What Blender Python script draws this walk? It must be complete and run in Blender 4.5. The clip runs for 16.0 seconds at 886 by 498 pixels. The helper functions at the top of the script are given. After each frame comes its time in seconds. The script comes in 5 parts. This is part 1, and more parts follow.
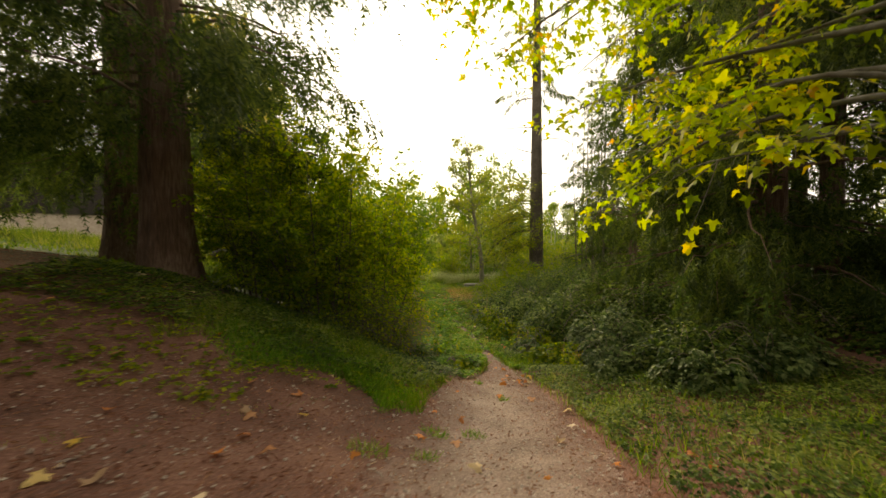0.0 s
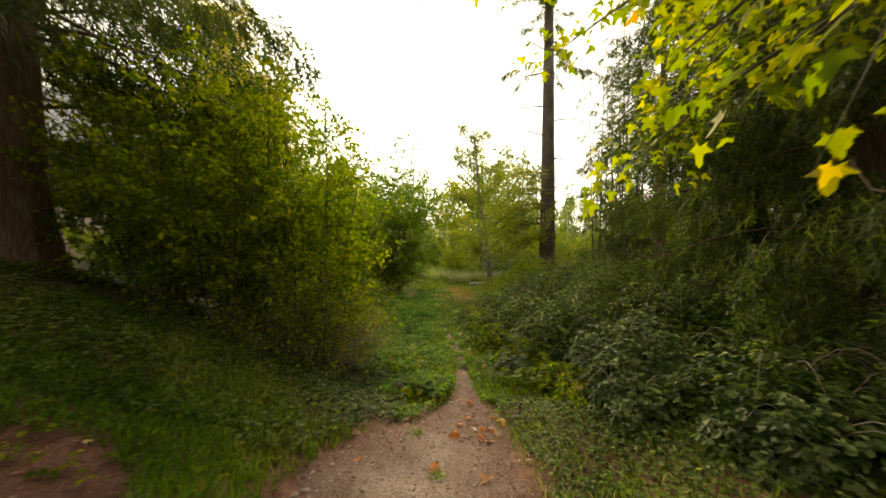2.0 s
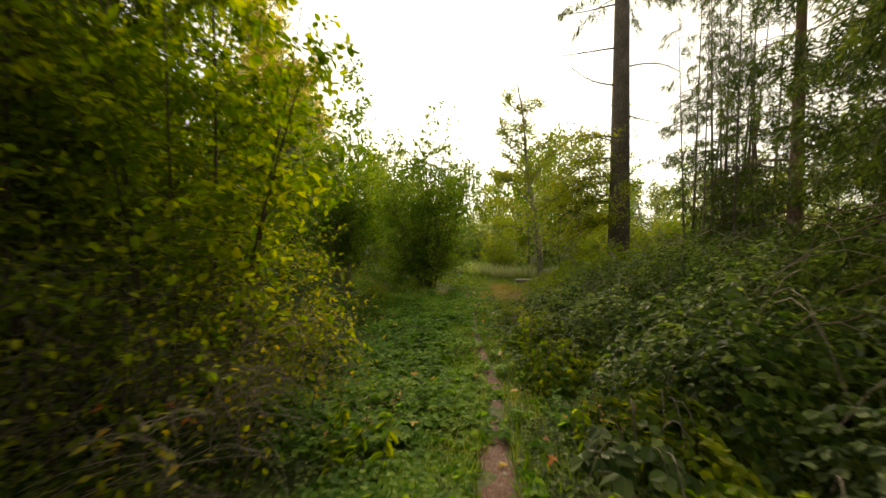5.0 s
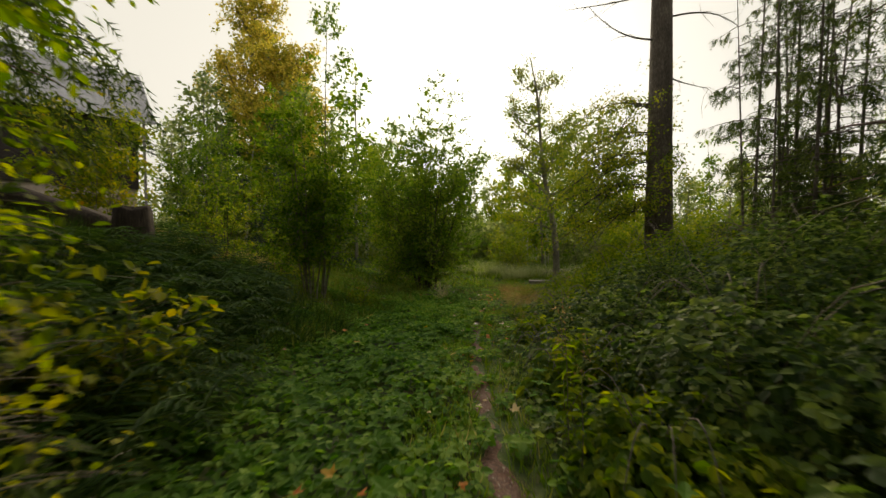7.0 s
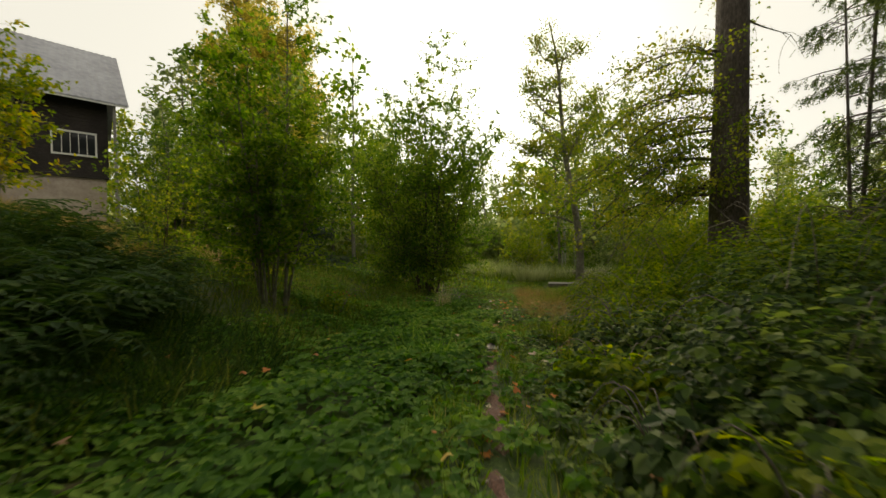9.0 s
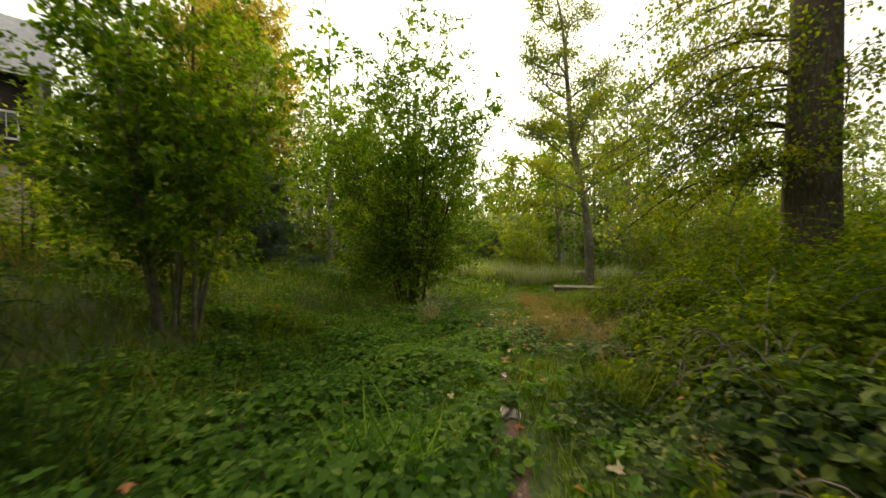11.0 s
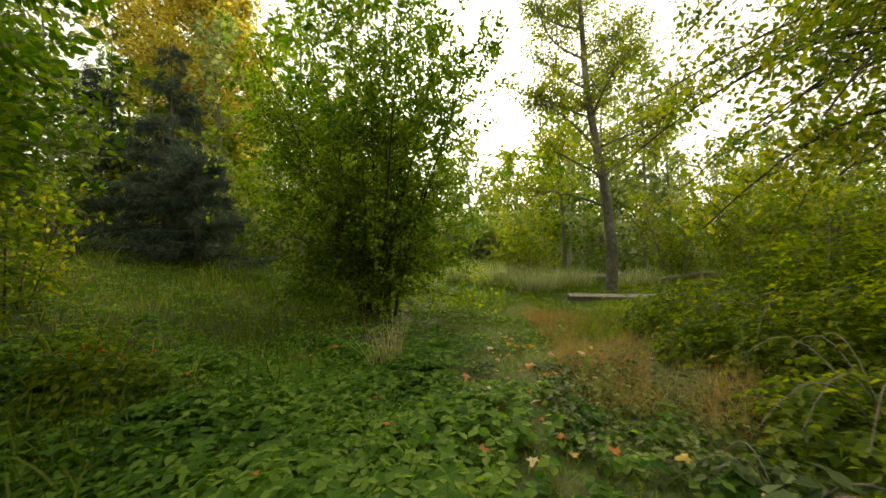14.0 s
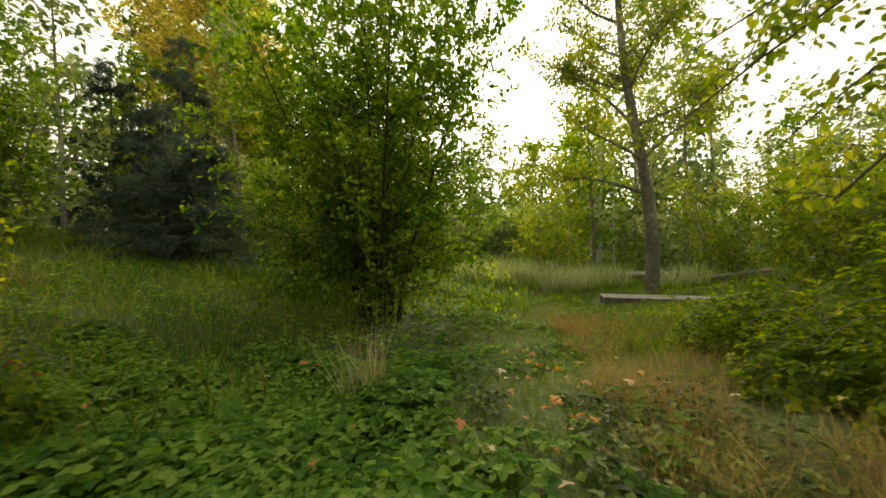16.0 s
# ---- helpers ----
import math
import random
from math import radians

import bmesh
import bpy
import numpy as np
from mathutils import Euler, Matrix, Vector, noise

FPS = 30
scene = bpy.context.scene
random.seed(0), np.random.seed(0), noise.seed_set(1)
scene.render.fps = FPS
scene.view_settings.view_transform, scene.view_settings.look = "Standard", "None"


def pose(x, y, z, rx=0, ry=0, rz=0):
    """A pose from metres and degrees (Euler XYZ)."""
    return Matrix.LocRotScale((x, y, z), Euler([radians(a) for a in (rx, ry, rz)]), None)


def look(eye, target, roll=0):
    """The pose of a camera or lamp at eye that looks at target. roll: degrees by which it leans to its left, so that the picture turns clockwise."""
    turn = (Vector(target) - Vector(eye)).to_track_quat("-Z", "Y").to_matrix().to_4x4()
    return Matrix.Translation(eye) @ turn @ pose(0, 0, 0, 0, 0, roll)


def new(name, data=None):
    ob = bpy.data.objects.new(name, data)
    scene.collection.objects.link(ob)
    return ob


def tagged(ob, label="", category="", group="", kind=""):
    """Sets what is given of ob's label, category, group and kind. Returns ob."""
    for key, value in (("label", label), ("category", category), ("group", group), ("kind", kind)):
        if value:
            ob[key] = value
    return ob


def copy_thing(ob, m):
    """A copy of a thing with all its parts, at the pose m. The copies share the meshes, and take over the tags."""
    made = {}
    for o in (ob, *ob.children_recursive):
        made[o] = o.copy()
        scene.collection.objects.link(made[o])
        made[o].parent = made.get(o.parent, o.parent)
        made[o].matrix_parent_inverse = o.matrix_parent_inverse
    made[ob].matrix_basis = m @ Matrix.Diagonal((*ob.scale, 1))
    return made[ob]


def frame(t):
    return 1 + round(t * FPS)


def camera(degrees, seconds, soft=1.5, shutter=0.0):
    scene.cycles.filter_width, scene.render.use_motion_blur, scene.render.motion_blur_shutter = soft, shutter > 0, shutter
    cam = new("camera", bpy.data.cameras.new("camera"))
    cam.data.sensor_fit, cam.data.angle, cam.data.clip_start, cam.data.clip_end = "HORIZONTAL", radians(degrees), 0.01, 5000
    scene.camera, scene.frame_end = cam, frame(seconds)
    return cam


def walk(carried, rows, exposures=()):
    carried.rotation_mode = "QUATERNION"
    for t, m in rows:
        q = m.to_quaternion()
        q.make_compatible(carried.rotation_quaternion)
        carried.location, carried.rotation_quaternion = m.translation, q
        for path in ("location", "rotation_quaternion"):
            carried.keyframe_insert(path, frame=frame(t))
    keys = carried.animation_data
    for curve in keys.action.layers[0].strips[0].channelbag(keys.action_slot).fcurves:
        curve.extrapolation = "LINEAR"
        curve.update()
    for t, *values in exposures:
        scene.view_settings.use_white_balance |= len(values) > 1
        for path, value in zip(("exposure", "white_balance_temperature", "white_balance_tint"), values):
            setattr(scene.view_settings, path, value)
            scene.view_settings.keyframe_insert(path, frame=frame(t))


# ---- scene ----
cam = camera(101.1, 16.0, 1.5, 0.6)
METRES, EYE, TILT, LEAN, TURN = 20.0, 1.5, 0.0, 0.0, -9.0
ROWS = [
    (0.0, 0.0, 0.0, 0.0, -0.02, -2.33, 0.44),
    (0.5, 0.0195, 0.0278, -0.0044, 0.59, -2.65, 0.42),
    (1.0, 0.0358, 0.0573, -0.0095, 1.17, -2.6, 0.32),
    (1.5, 0.0472, 0.0891, -0.0156, 1.56, -2.57, 0.15),
    (2.0, 0.0564, 0.1197, -0.0214, 2.92, -2.31, 0.22),
    (2.5, 0.0616, 0.1524, -0.0304, 3.29, -2.65, 0.08),
    (3.0, 0.0648, 0.1844, -0.0377, 5.34, -2.39, 0.22),
    (3.5, 0.0652, 0.2151, -0.0432, 7.37, -2.51, 0.13),
    (4.0, 0.0638, 0.2506, -0.0499, 8.37, -2.49, 0.32),
    (4.5, 0.0627, 0.2837, -0.054, 9.6, -2.4, 0.33),
    (5.0, 0.0607, 0.3178, -0.0593, 10.06, -2.4, 0.38),
    (7.5, 0.0508, 0.4968, -0.0877, 11.79, -1.94, 0.23),
    (8.0, 0.0446, 0.5341, -0.0932, 12.08, -1.94, 0.12),
    (8.5, 0.0402, 0.5707, -0.0967, 12.83, -1.74, 0.26),
    (11.0, 0.0077, 0.7374, -0.1042, 11.03, -1.98, 0.43),
    (11.5, 0.0044, 0.7733, -0.1086, 10.21, -2.02, 0.38),
    (12.0, 0.003, 0.8062, -0.1097, 9.85, -1.9, 0.37),
    (12.5, -0.0008, 0.8362, -0.1131, 9.87, -1.93, 0.29),
    (13.0, -0.0025, 0.8624, -0.1155, 9.91, -1.67, 0.51),
    (13.5, -0.0025, 0.8857, -0.1164, 10.02, -1.56, 0.48),
    (14.0, -0.0038, 0.9042, -0.1185, 10.33, -1.42, 0.51),
    (14.5, -0.0041, 0.9145, -0.1202, 11.51, -1.12, 0.6),
    (15.0, -0.0023, 0.9282, -0.1215, 14.05, -1.55, 0.86),
    (15.5, 0.0011, 0.9475, -0.1214, 14.19, -1.62, 0.88),
    (16.0, -0.0007, 0.9704, -0.1246, 14.09, -1.81, 0.73),
]
STOPS = [(0.0, 0.33, 8100, 11), (5.0, 0.1, 7800, 10), (7.5, -0.52, 7200, 9), (8.5, -0.48, 7200, 8), (11.0, 0.12, 7400, 7), (16.0, 0.36, 7600, 6)]
walk(cam, [(t, pose(0, 0, EYE, TILT, LEAN, TURN) @ pose(METRES * x, METRES * y, METRES * z, 90 + pitch, roll, yaw)) for t, x, y, z, yaw, pitch, roll in ROWS], STOPS)

# ---- world and light ----
SUN_EL, SUN_AZ = radians(24), radians(2)
world = bpy.data.worlds.new("sky")
scene.world = world
world.use_nodes = True
wn, wl = world.node_tree.nodes, world.node_tree.links
sky = wn.new("ShaderNodeTexSky")
sky.sky_type, sky.sun_disc = "NISHITA", False
sky.sun_elevation, sky.sun_rotation = SUN_EL, SUN_AZ
sky.air_density, sky.dust_density = 1.0, 4.0
pale = wn.new("ShaderNodeHueSaturation")
pale.inputs["Saturation"].default_value = 0.1
wl.new(sky.outputs[0], pale.inputs["Color"])
cloud = wn.new("ShaderNodeMix")
cloud.data_type = "RGBA"
cloud.inputs["Factor"].default_value = 0.72
cloud.inputs["B"].default_value = (9.0, 8.95, 8.4, 1)
wl.new(pale.outputs[0], cloud.inputs["A"])
wl.new(cloud.outputs["Result"], wn["Background"].inputs["Color"])
wn["Background"].inputs["Strength"].default_value = 0.15
sun_data = bpy.data.lights.new("sun", "SUN")
sun_data.energy, sun_data.angle, sun_data.color = 3.2, radians(22), (1.0, 0.86, 0.62)
sun = new("sun", sun_data)
sun.matrix_world = look((0, 0, 0), (-math.sin(SUN_AZ) * math.cos(SUN_EL), -math.cos(SUN_AZ) * math.cos(SUN_EL), -math.sin(SUN_EL)))

# ---- materials ----


def material(name, rough=0.8, metal=0.0):
    m = bpy.data.materials.new(name)
    m.use_nodes = True
    b = m.node_tree.nodes["Principled BSDF"]
    b.inputs["Roughness"].default_value, b.inputs["Metallic"].default_value = rough, metal
    return m, m.node_tree.nodes, m.node_tree.links, b


def ramp(nodes, stops):
    r = nodes.new("ShaderNodeValToRGB")
    e = r.color_ramp.elements
    while len(e) < len(stops):
        e.new(0.5)
    for k, (p, c) in enumerate(stops):
        e[k].position, e[k].color = p, (*c, 1)
    return r


def noise_node(nodes, links, scale, detail=4, stretch=None, coord="Object"):
    n = nodes.new("ShaderNodeTexNoise")
    n.inputs["Scale"].default_value, n.inputs["Detail"].default_value = scale, detail
    tc = nodes.new("ShaderNodeTexCoord")
    if stretch:
        mp = nodes.new("ShaderNodeMapping")
        mp.inputs["Scale"].default_value = stretch
        links.new(tc.outputs[coord], mp.inputs[0])
        links.new(mp.outputs[0], n.inputs["Vector"])
    else:
        links.new(tc.outputs[coord], n.inputs["Vector"])
    return n


def leaf_material(name, stops, glow=0.45, rough=0.5, patch=0.6, single=False):
    """Leaf: colour by leaf, slower variation over the plant, light passing through."""
    m, nodes, links, b = material(name, rough)
    geo = nodes.new("ShaderNodeNewGeometry")
    r = ramp(nodes, stops)
    add = nodes.new("ShaderNodeMath")
    add.operation = "MULTIPLY_ADD"
    n = noise_node(nodes, links, patch, 3)
    mid = nodes.new("ShaderNodeMapRange")
    mid.inputs[1].default_value, mid.inputs[2].default_value = 0.3, 0.7
    mid.inputs[3].default_value, mid.inputs[4].default_value = -0.3, 0.3
    links.new(n.outputs[0], mid.inputs[0])
    links.new(geo.outputs["Random Per Island"], add.inputs[0])
    add.inputs[1].default_value = 0.9
    links.new(mid.outputs[0], add.inputs[2])
    if single:
        info = nodes.new("ShaderNodeObjectInfo")
        links.new(info.outputs["Random"], r.inputs[0])
    else:
        links.new(add.outputs[0], r.inputs[0])
    links.new(r.outputs[0], b.inputs["Base Color"])
    b.inputs["Specular IOR Level"].default_value = 0.14
    tr = nodes.new("ShaderNodeBsdfTranslucent")
    up = nodes.new("ShaderNodeHueSaturation")
    up.inputs["Saturation"].default_value, up.inputs["Value"].default_value = 1.15, 1.9
    links.new(r.outputs[0], up.inputs["Color"])
    links.new(up.outputs[0], tr.inputs[0])
    mix = nodes.new("ShaderNodeMixShader")
    mix.inputs[0].default_value = glow
    links.new(b.outputs[0], mix.inputs[1])
    links.new(tr.outputs[0], mix.inputs[2])
    links.new(mix.outputs[0], nodes["Material Output"].inputs[0])
    return m


def rough_material(name, stops, scale, rough=0.9, bump=0.4, stretch=None, big=None, depth=0.02):
    """Earth, bark, stone: two scales of noise in the colour and relief."""
    m, nodes, links, b = material(name, rough)
    n = noise_node(nodes, links, scale, 8, stretch)
    n2 = noise_node(nodes, links, big or scale / 7, 3)
    mx = nodes.new("ShaderNodeMath")
    mx.operation = "MULTIPLY_ADD"
    mx.inputs[1].default_value = 0.45
    sub = nodes.new("ShaderNodeMath")
    sub.operation = "MULTIPLY"
    sub.inputs[1].default_value = 0.55
    links.new(n2.outputs[0], mx.inputs[0])
    links.new(n.outputs[0], sub.inputs[0])
    links.new(sub.outputs[0], mx.inputs[2])
    r = ramp(nodes, stops)
    links.new(mx.outputs[0], r.inputs[0])
    links.new(r.outputs[0], b.inputs["Base Color"])
    bp = nodes.new("ShaderNodeBump")
    bp.inputs["Strength"].default_value, bp.inputs["Distance"].default_value = bump, depth
    links.new(n.outputs[0], bp.inputs["Height"])
    links.new(bp.outputs[0], b.inputs["Normal"])
    return m


SOIL = rough_material("forest_soil", [(0.3, (0.045, 0.018, 0.012)), (0.5, (0.135, 0.055, 0.037)), (0.68, (0.26, 0.135, 0.095))], 44, big=1.3, bump=0.7)


def turf_into(m):
    """Green turf away from the clearing and the trodden ground."""
    nodes, links, b = m.node_tree.nodes, m.node_tree.links, m.node_tree.nodes["Principled BSDF"]
    tc = nodes.new("ShaderNodeTexCoord")
    sep = nodes.new("ShaderNodeSeparateXYZ")
    links.new(tc.outputs["Object"], sep.inputs[0])
    far = nodes.new("ShaderNodeMapRange")
    far.inputs[1].default_value, far.inputs[2].default_value = 5.5, 9.5
    links.new(sep.outputs["Y"], far.inputs[0])
    side = nodes.new("ShaderNodeMapRange")
    side.inputs[1].default_value, side.inputs[2].default_value = -5.0, -8.0
    links.new(sep.outputs["X"], side.inputs[0])
    most = nodes.new("ShaderNodeMath")
    most.operation = "MAXIMUM"
    links.new(far.outputs[0], most.inputs[0])
    links.new(side.outputs[0], most.inputs[1])
    n = noise_node(nodes, links, 2.2, 6)
    lift = nodes.new("ShaderNodeMath")
    lift.operation = "MULTIPLY_ADD"
    lift.inputs[1].default_value, lift.inputs[2].default_value = 2.5, -0.15
    links.new(n.outputs[0], lift.inputs[0])
    both = nodes.new("ShaderNodeMath")
    both.operation, both.use_clamp = "MULTIPLY", True
    links.new(most.outputs[0], both.inputs[0])
    links.new(lift.outputs[0], both.inputs[1])
    fine = noise_node(nodes, links, 14, 5)
    green = ramp(nodes, [(0.3, (0.025, 0.045, 0.01)), (0.55, (0.06, 0.095, 0.018)), (0.75, (0.13, 0.15, 0.04))])
    links.new(fine.outputs[0], green.inputs[0])
    mix = nodes.new("ShaderNodeMix")
    mix.data_type = "RGBA"
    old = b.inputs["Base Color"].links[0].from_socket
    links.new(both.outputs[0], mix.inputs["Factor"])
    links.new(old, mix.inputs["A"])
    links.new(green.outputs[0], mix.inputs["B"])
    links.new(mix.outputs["Result"], b.inputs["Base Color"])


turf_into(SOIL)
PATH = rough_material("path_dirt", [(0.3, (0.095, 0.062, 0.05)), (0.5, (0.21, 0.15, 0.125)), (0.7, (0.4, 0.315, 0.275))], 42, big=1.6, bump=1.0)


def worn_edge(m):
    """Path earth gives way to the reddish forest soil in a ragged band along its edge."""
    nodes, links, b = m.node_tree.nodes, m.node_tree.links, m.node_tree.nodes["Principled BSDF"]
    at = nodes.new("ShaderNodeAttribute")
    at.attribute_name = "edge"
    n = noise_node(nodes, links, 5, 8)
    add = nodes.new("ShaderNodeMath")
    add.operation = "MULTIPLY_ADD"
    add.inputs[1].default_value = -0.9
    links.new(n.outputs[0], add.inputs[0])
    links.new(at.outputs["Fac"], add.inputs[2])
    mr = nodes.new("ShaderNodeMapRange")
    mr.inputs[1].default_value, mr.inputs[2].default_value = -0.45, 0.35
    links.new(add.outputs[0], mr.inputs[0])
    fine = noise_node(nodes, links, 40, 8)
    dirt = ramp(nodes, [(0.3, (0.06, 0.027, 0.02)), (0.55, (0.15, 0.072, 0.054)), (0.72, (0.28, 0.17, 0.13))])
    links.new(fine.outputs[0], dirt.inputs[0])
    mix = nodes.new("ShaderNodeMix")
    mix.data_type = "RGBA"
    old = b.inputs["Base Color"].links[0].from_socket
    links.new(mr.outputs[0], mix.inputs["Factor"])
    links.new(dirt.outputs[0], mix.inputs["A"])
    links.new(old, mix.inputs["B"])
    links.new(mix.outputs["Result"], b.inputs["Base Color"])


worn_edge(PATH)
CEDAR_BARK = rough_material("cedar_bark", [(0.3, (0.035, 0.02, 0.014)), (0.5, (0.13, 0.075, 0.05)), (0.7, (0.27, 0.19, 0.15))], 9, stretch=(4, 4, 0.35), bump=0.9, depth=0.04)
FIR_BARK = rough_material("fir_bark", [(0.3, (0.03, 0.025, 0.02)), (0.5, (0.1, 0.08, 0.065)), (0.7, (0.22, 0.19, 0.16))], 9, stretch=(3, 3, 1), bump=0.9, depth=0.03)
ALDER_BARK = rough_material("alder_bark", [(0.3, (0.06, 0.054, 0.042)), (0.5, (0.17, 0.155, 0.12)), (0.7, (0.34, 0.32, 0.27))], 7, bump=0.3, depth=0.01)
BUSH_BARK = rough_material("shrub_bark", [(0.3, (0.025, 0.02, 0.014)), (0.5, (0.07, 0.055, 0.04)), (0.7, (0.14, 0.115, 0.085))], 8, bump=0.3, depth=0.005)
PALE_BARK = rough_material("pale_bark", [(0.3, (0.25, 0.24, 0.22)), (0.5, (0.45, 0.44, 0.41)), (0.7, (0.6, 0.59, 0.56))], 5, bump=0.2, depth=0.01)
DEAD_WOOD = rough_material("dead_wood", [(0.3, (0.08, 0.06, 0.05)), (0.5, (0.2, 0.165, 0.135)), (0.7, (0.36, 0.31, 0.26))], 10, stretch=(3, 3, 0.6), bump=0.6)
STONE = rough_material("pebble_stone", [(0.3, (0.24, 0.185, 0.155)), (0.5, (0.36, 0.3, 0.26)), (0.7, (0.5, 0.45, 0.4))], 14, bump=0.1)

CEDAR_LEAF = leaf_material("cedar_needles", [(0.1, (0.028, 0.048, 0.014)), (0.5, (0.06, 0.09, 0.022)), (0.9, (0.13, 0.16, 0.035))], 0.4, 0.65)
DARK_NEEDLE = leaf_material("spruce_needles", [(0.1, (0.028, 0.046, 0.03)), (0.5, (0.06, 0.088, 0.06)), (0.9, (0.115, 0.15, 0.1))], 0.25, 0.7)
MAPLE_LEAF = leaf_material("maple_leaf", [(0.05, (0.15, 0.22, 0.02)), (0.55, (0.3, 0.36, 0.03)), (0.9, (0.46, 0.43, 0.05)), (1.0, (0.5, 0.28, 0.04))], 0.55, 0.5)
BUSH_LEAF = leaf_material("bush_leaf", [(0.1, (0.065, 0.115, 0.013)), (0.5, (0.15, 0.21, 0.022)), (0.9, (0.3, 0.32, 0.036))], 0.6, 0.6)
GOLD_BUSH = leaf_material("yellowing_leaf", [(0.1, (0.1, 0.15, 0.02)), (0.5, (0.2, 0.23, 0.03)), (0.88, (0.38, 0.34, 0.05)), (1.0, (0.42, 0.26, 0.05))], 0.5, 0.6)
ALDER_LEAF = leaf_material("alder_leaf", [(0.1, (0.055, 0.115, 0.016)), (0.5, (0.128, 0.2, 0.03)), (0.9, (0.25, 0.31, 0.052))], 0.56, 0.55)
BIRCH_LEAF = leaf_material("birch_leaf", [(0.1, (0.09, 0.145, 0.022)), (0.5, (0.185, 0.235, 0.036)), (0.9, (0.34, 0.33, 0.055))], 0.58, 0.55)
GOLD_LEAF = leaf_material("cottonwood_leaf", [(0.1, (0.2, 0.21, 0.05)), (0.5, (0.4, 0.35, 0.08)), (0.9, (0.56, 0.45, 0.13))], 0.55, 0.6)
BRAMBLE_LEAF = leaf_material("bramble_leaf", [(0.1, (0.025, 0.05, 0.011)), (0.5, (0.08, 0.13, 0.026)), (0.9, (0.22, 0.27, 0.07))], 0.42, 0.55)
SALAL_LEAF = leaf_material("salal_leaf", [(0.1, (0.035, 0.065, 0.02)), (0.5, (0.1, 0.145, 0.05)), (0.9, (0.21, 0.26, 0.11))], 0.38, 0.52)
HERB_LEAF = leaf_material("herb_leaf", [(0.1, (0.05, 0.12, 0.018)), (0.5, (0.118, 0.225, 0.034)), (0.9, (0.235, 0.34, 0.065))], 0.48, 0.65)
GRASS_LEAF = leaf_material("grass_blade", [(0.1, (0.06, 0.12, 0.015)), (0.5, (0.125, 0.195, 0.025)), (0.85, (0.21, 0.25, 0.045)), (1.0, (0.34, 0.3, 0.11))], 0.4, 0.6)
STRAW = leaf_material("straw", [(0.1, (0.34, 0.27, 0.13)), (0.5, (0.48, 0.4, 0.22)), (0.9, (0.62, 0.55, 0.36))], 0.3, 0.8)
# dark fern green, with the shade of the left bank put into it
SHADED_FERN_LEAF = leaf_material("shaded_fern_blade", [(0.1, (0.025, 0.055, 0.012)), (0.5, (0.05, 0.09, 0.018)), (0.9, (0.09, 0.13, 0.03))], 0.3, 0.7)
BANK_GRASS = leaf_material("bank_grass", [(0.1, (0.06, 0.1, 0.014)), (0.5, (0.125, 0.17, 0.027)), (0.9, (0.23, 0.24, 0.06))], 0.42, 0.7)
SEDGE = leaf_material("sedge", [(0.1, (0.17, 0.21, 0.09)), (0.5, (0.29, 0.32, 0.15)), (0.9, (0.44, 0.45, 0.26))], 0.45, 0.7)
DRY_GRASS = leaf_material("dry_grass", [(0.1, (0.18, 0.13, 0.05)), (0.5, (0.32, 0.225, 0.092)), (0.9, (0.48, 0.37, 0.18))], 0.35, 0.8)
# far leaves: distance haze is put into this paler, greyer green
HAZED_FAR_LEAF = leaf_material("hazed_far_leaf", [(0.1, (0.11, 0.15, 0.06)), (0.5, (0.22, 0.26, 0.1)), (0.9, (0.36, 0.38, 0.17))], 0.58, 0.7, 0.25)
LONE_MAPLE = leaf_material("maple_leaf_single", [(0.05, (0.15, 0.22, 0.02)), (0.55, (0.3, 0.36, 0.03)), (0.9, (0.46, 0.43, 0.05)), (1.0, (0.5, 0.28, 0.04))], 0.55, 0.5, single=True)
FALLEN = leaf_material("fallen_leaf", [(0.0, (0.38, 0.27, 0.17)), (0.35, (0.5, 0.17, 0.05)), (0.6, (0.5, 0.2, 0.05)), (0.75, (0.58, 0.4, 0.08)), (1.0, (0.6, 0.5, 0.38))], 0.2, 0.6, single=True)

# ---- the lie of the land ----
rng = np.random.default_rng(7)
PX = ([-60, -6, 0, 3, 6, 8, 11.4, 14, 17.6, 22.7, 30, 60], [0.3, 0.6, 0.9, 1.6, 2.3, 2.45, 2.8, 2.75, 2.9, 3.6, 4.1, 5.0])
PZ = ([-60, -10, 0, 1, 2.2, 3.4, 4.75, 6.1, 9.65, 11.15, 14.5, 16.5, 18, 19.2, 24, 28, 90], [2.0, 0.7, 0.0, -0.18, -0.42, -0.74, -0.99, -1.18, -1.74, -1.92, -2.09, -2.25, -2.38, -2.48, -2.72, -2.85, -2.95])


def path_x(y):
    return np.interp(y, *PX)


def wave(x, y):
    return (np.sin(x * 1.7 + 0.6 * np.sin(y * 0.9)) * np.sin(y * 1.3 + 0.8) + 0.6 * np.sin(x * 3.9 + 1.1) * np.sin(y * 3.3 + 0.3)) * 0.03


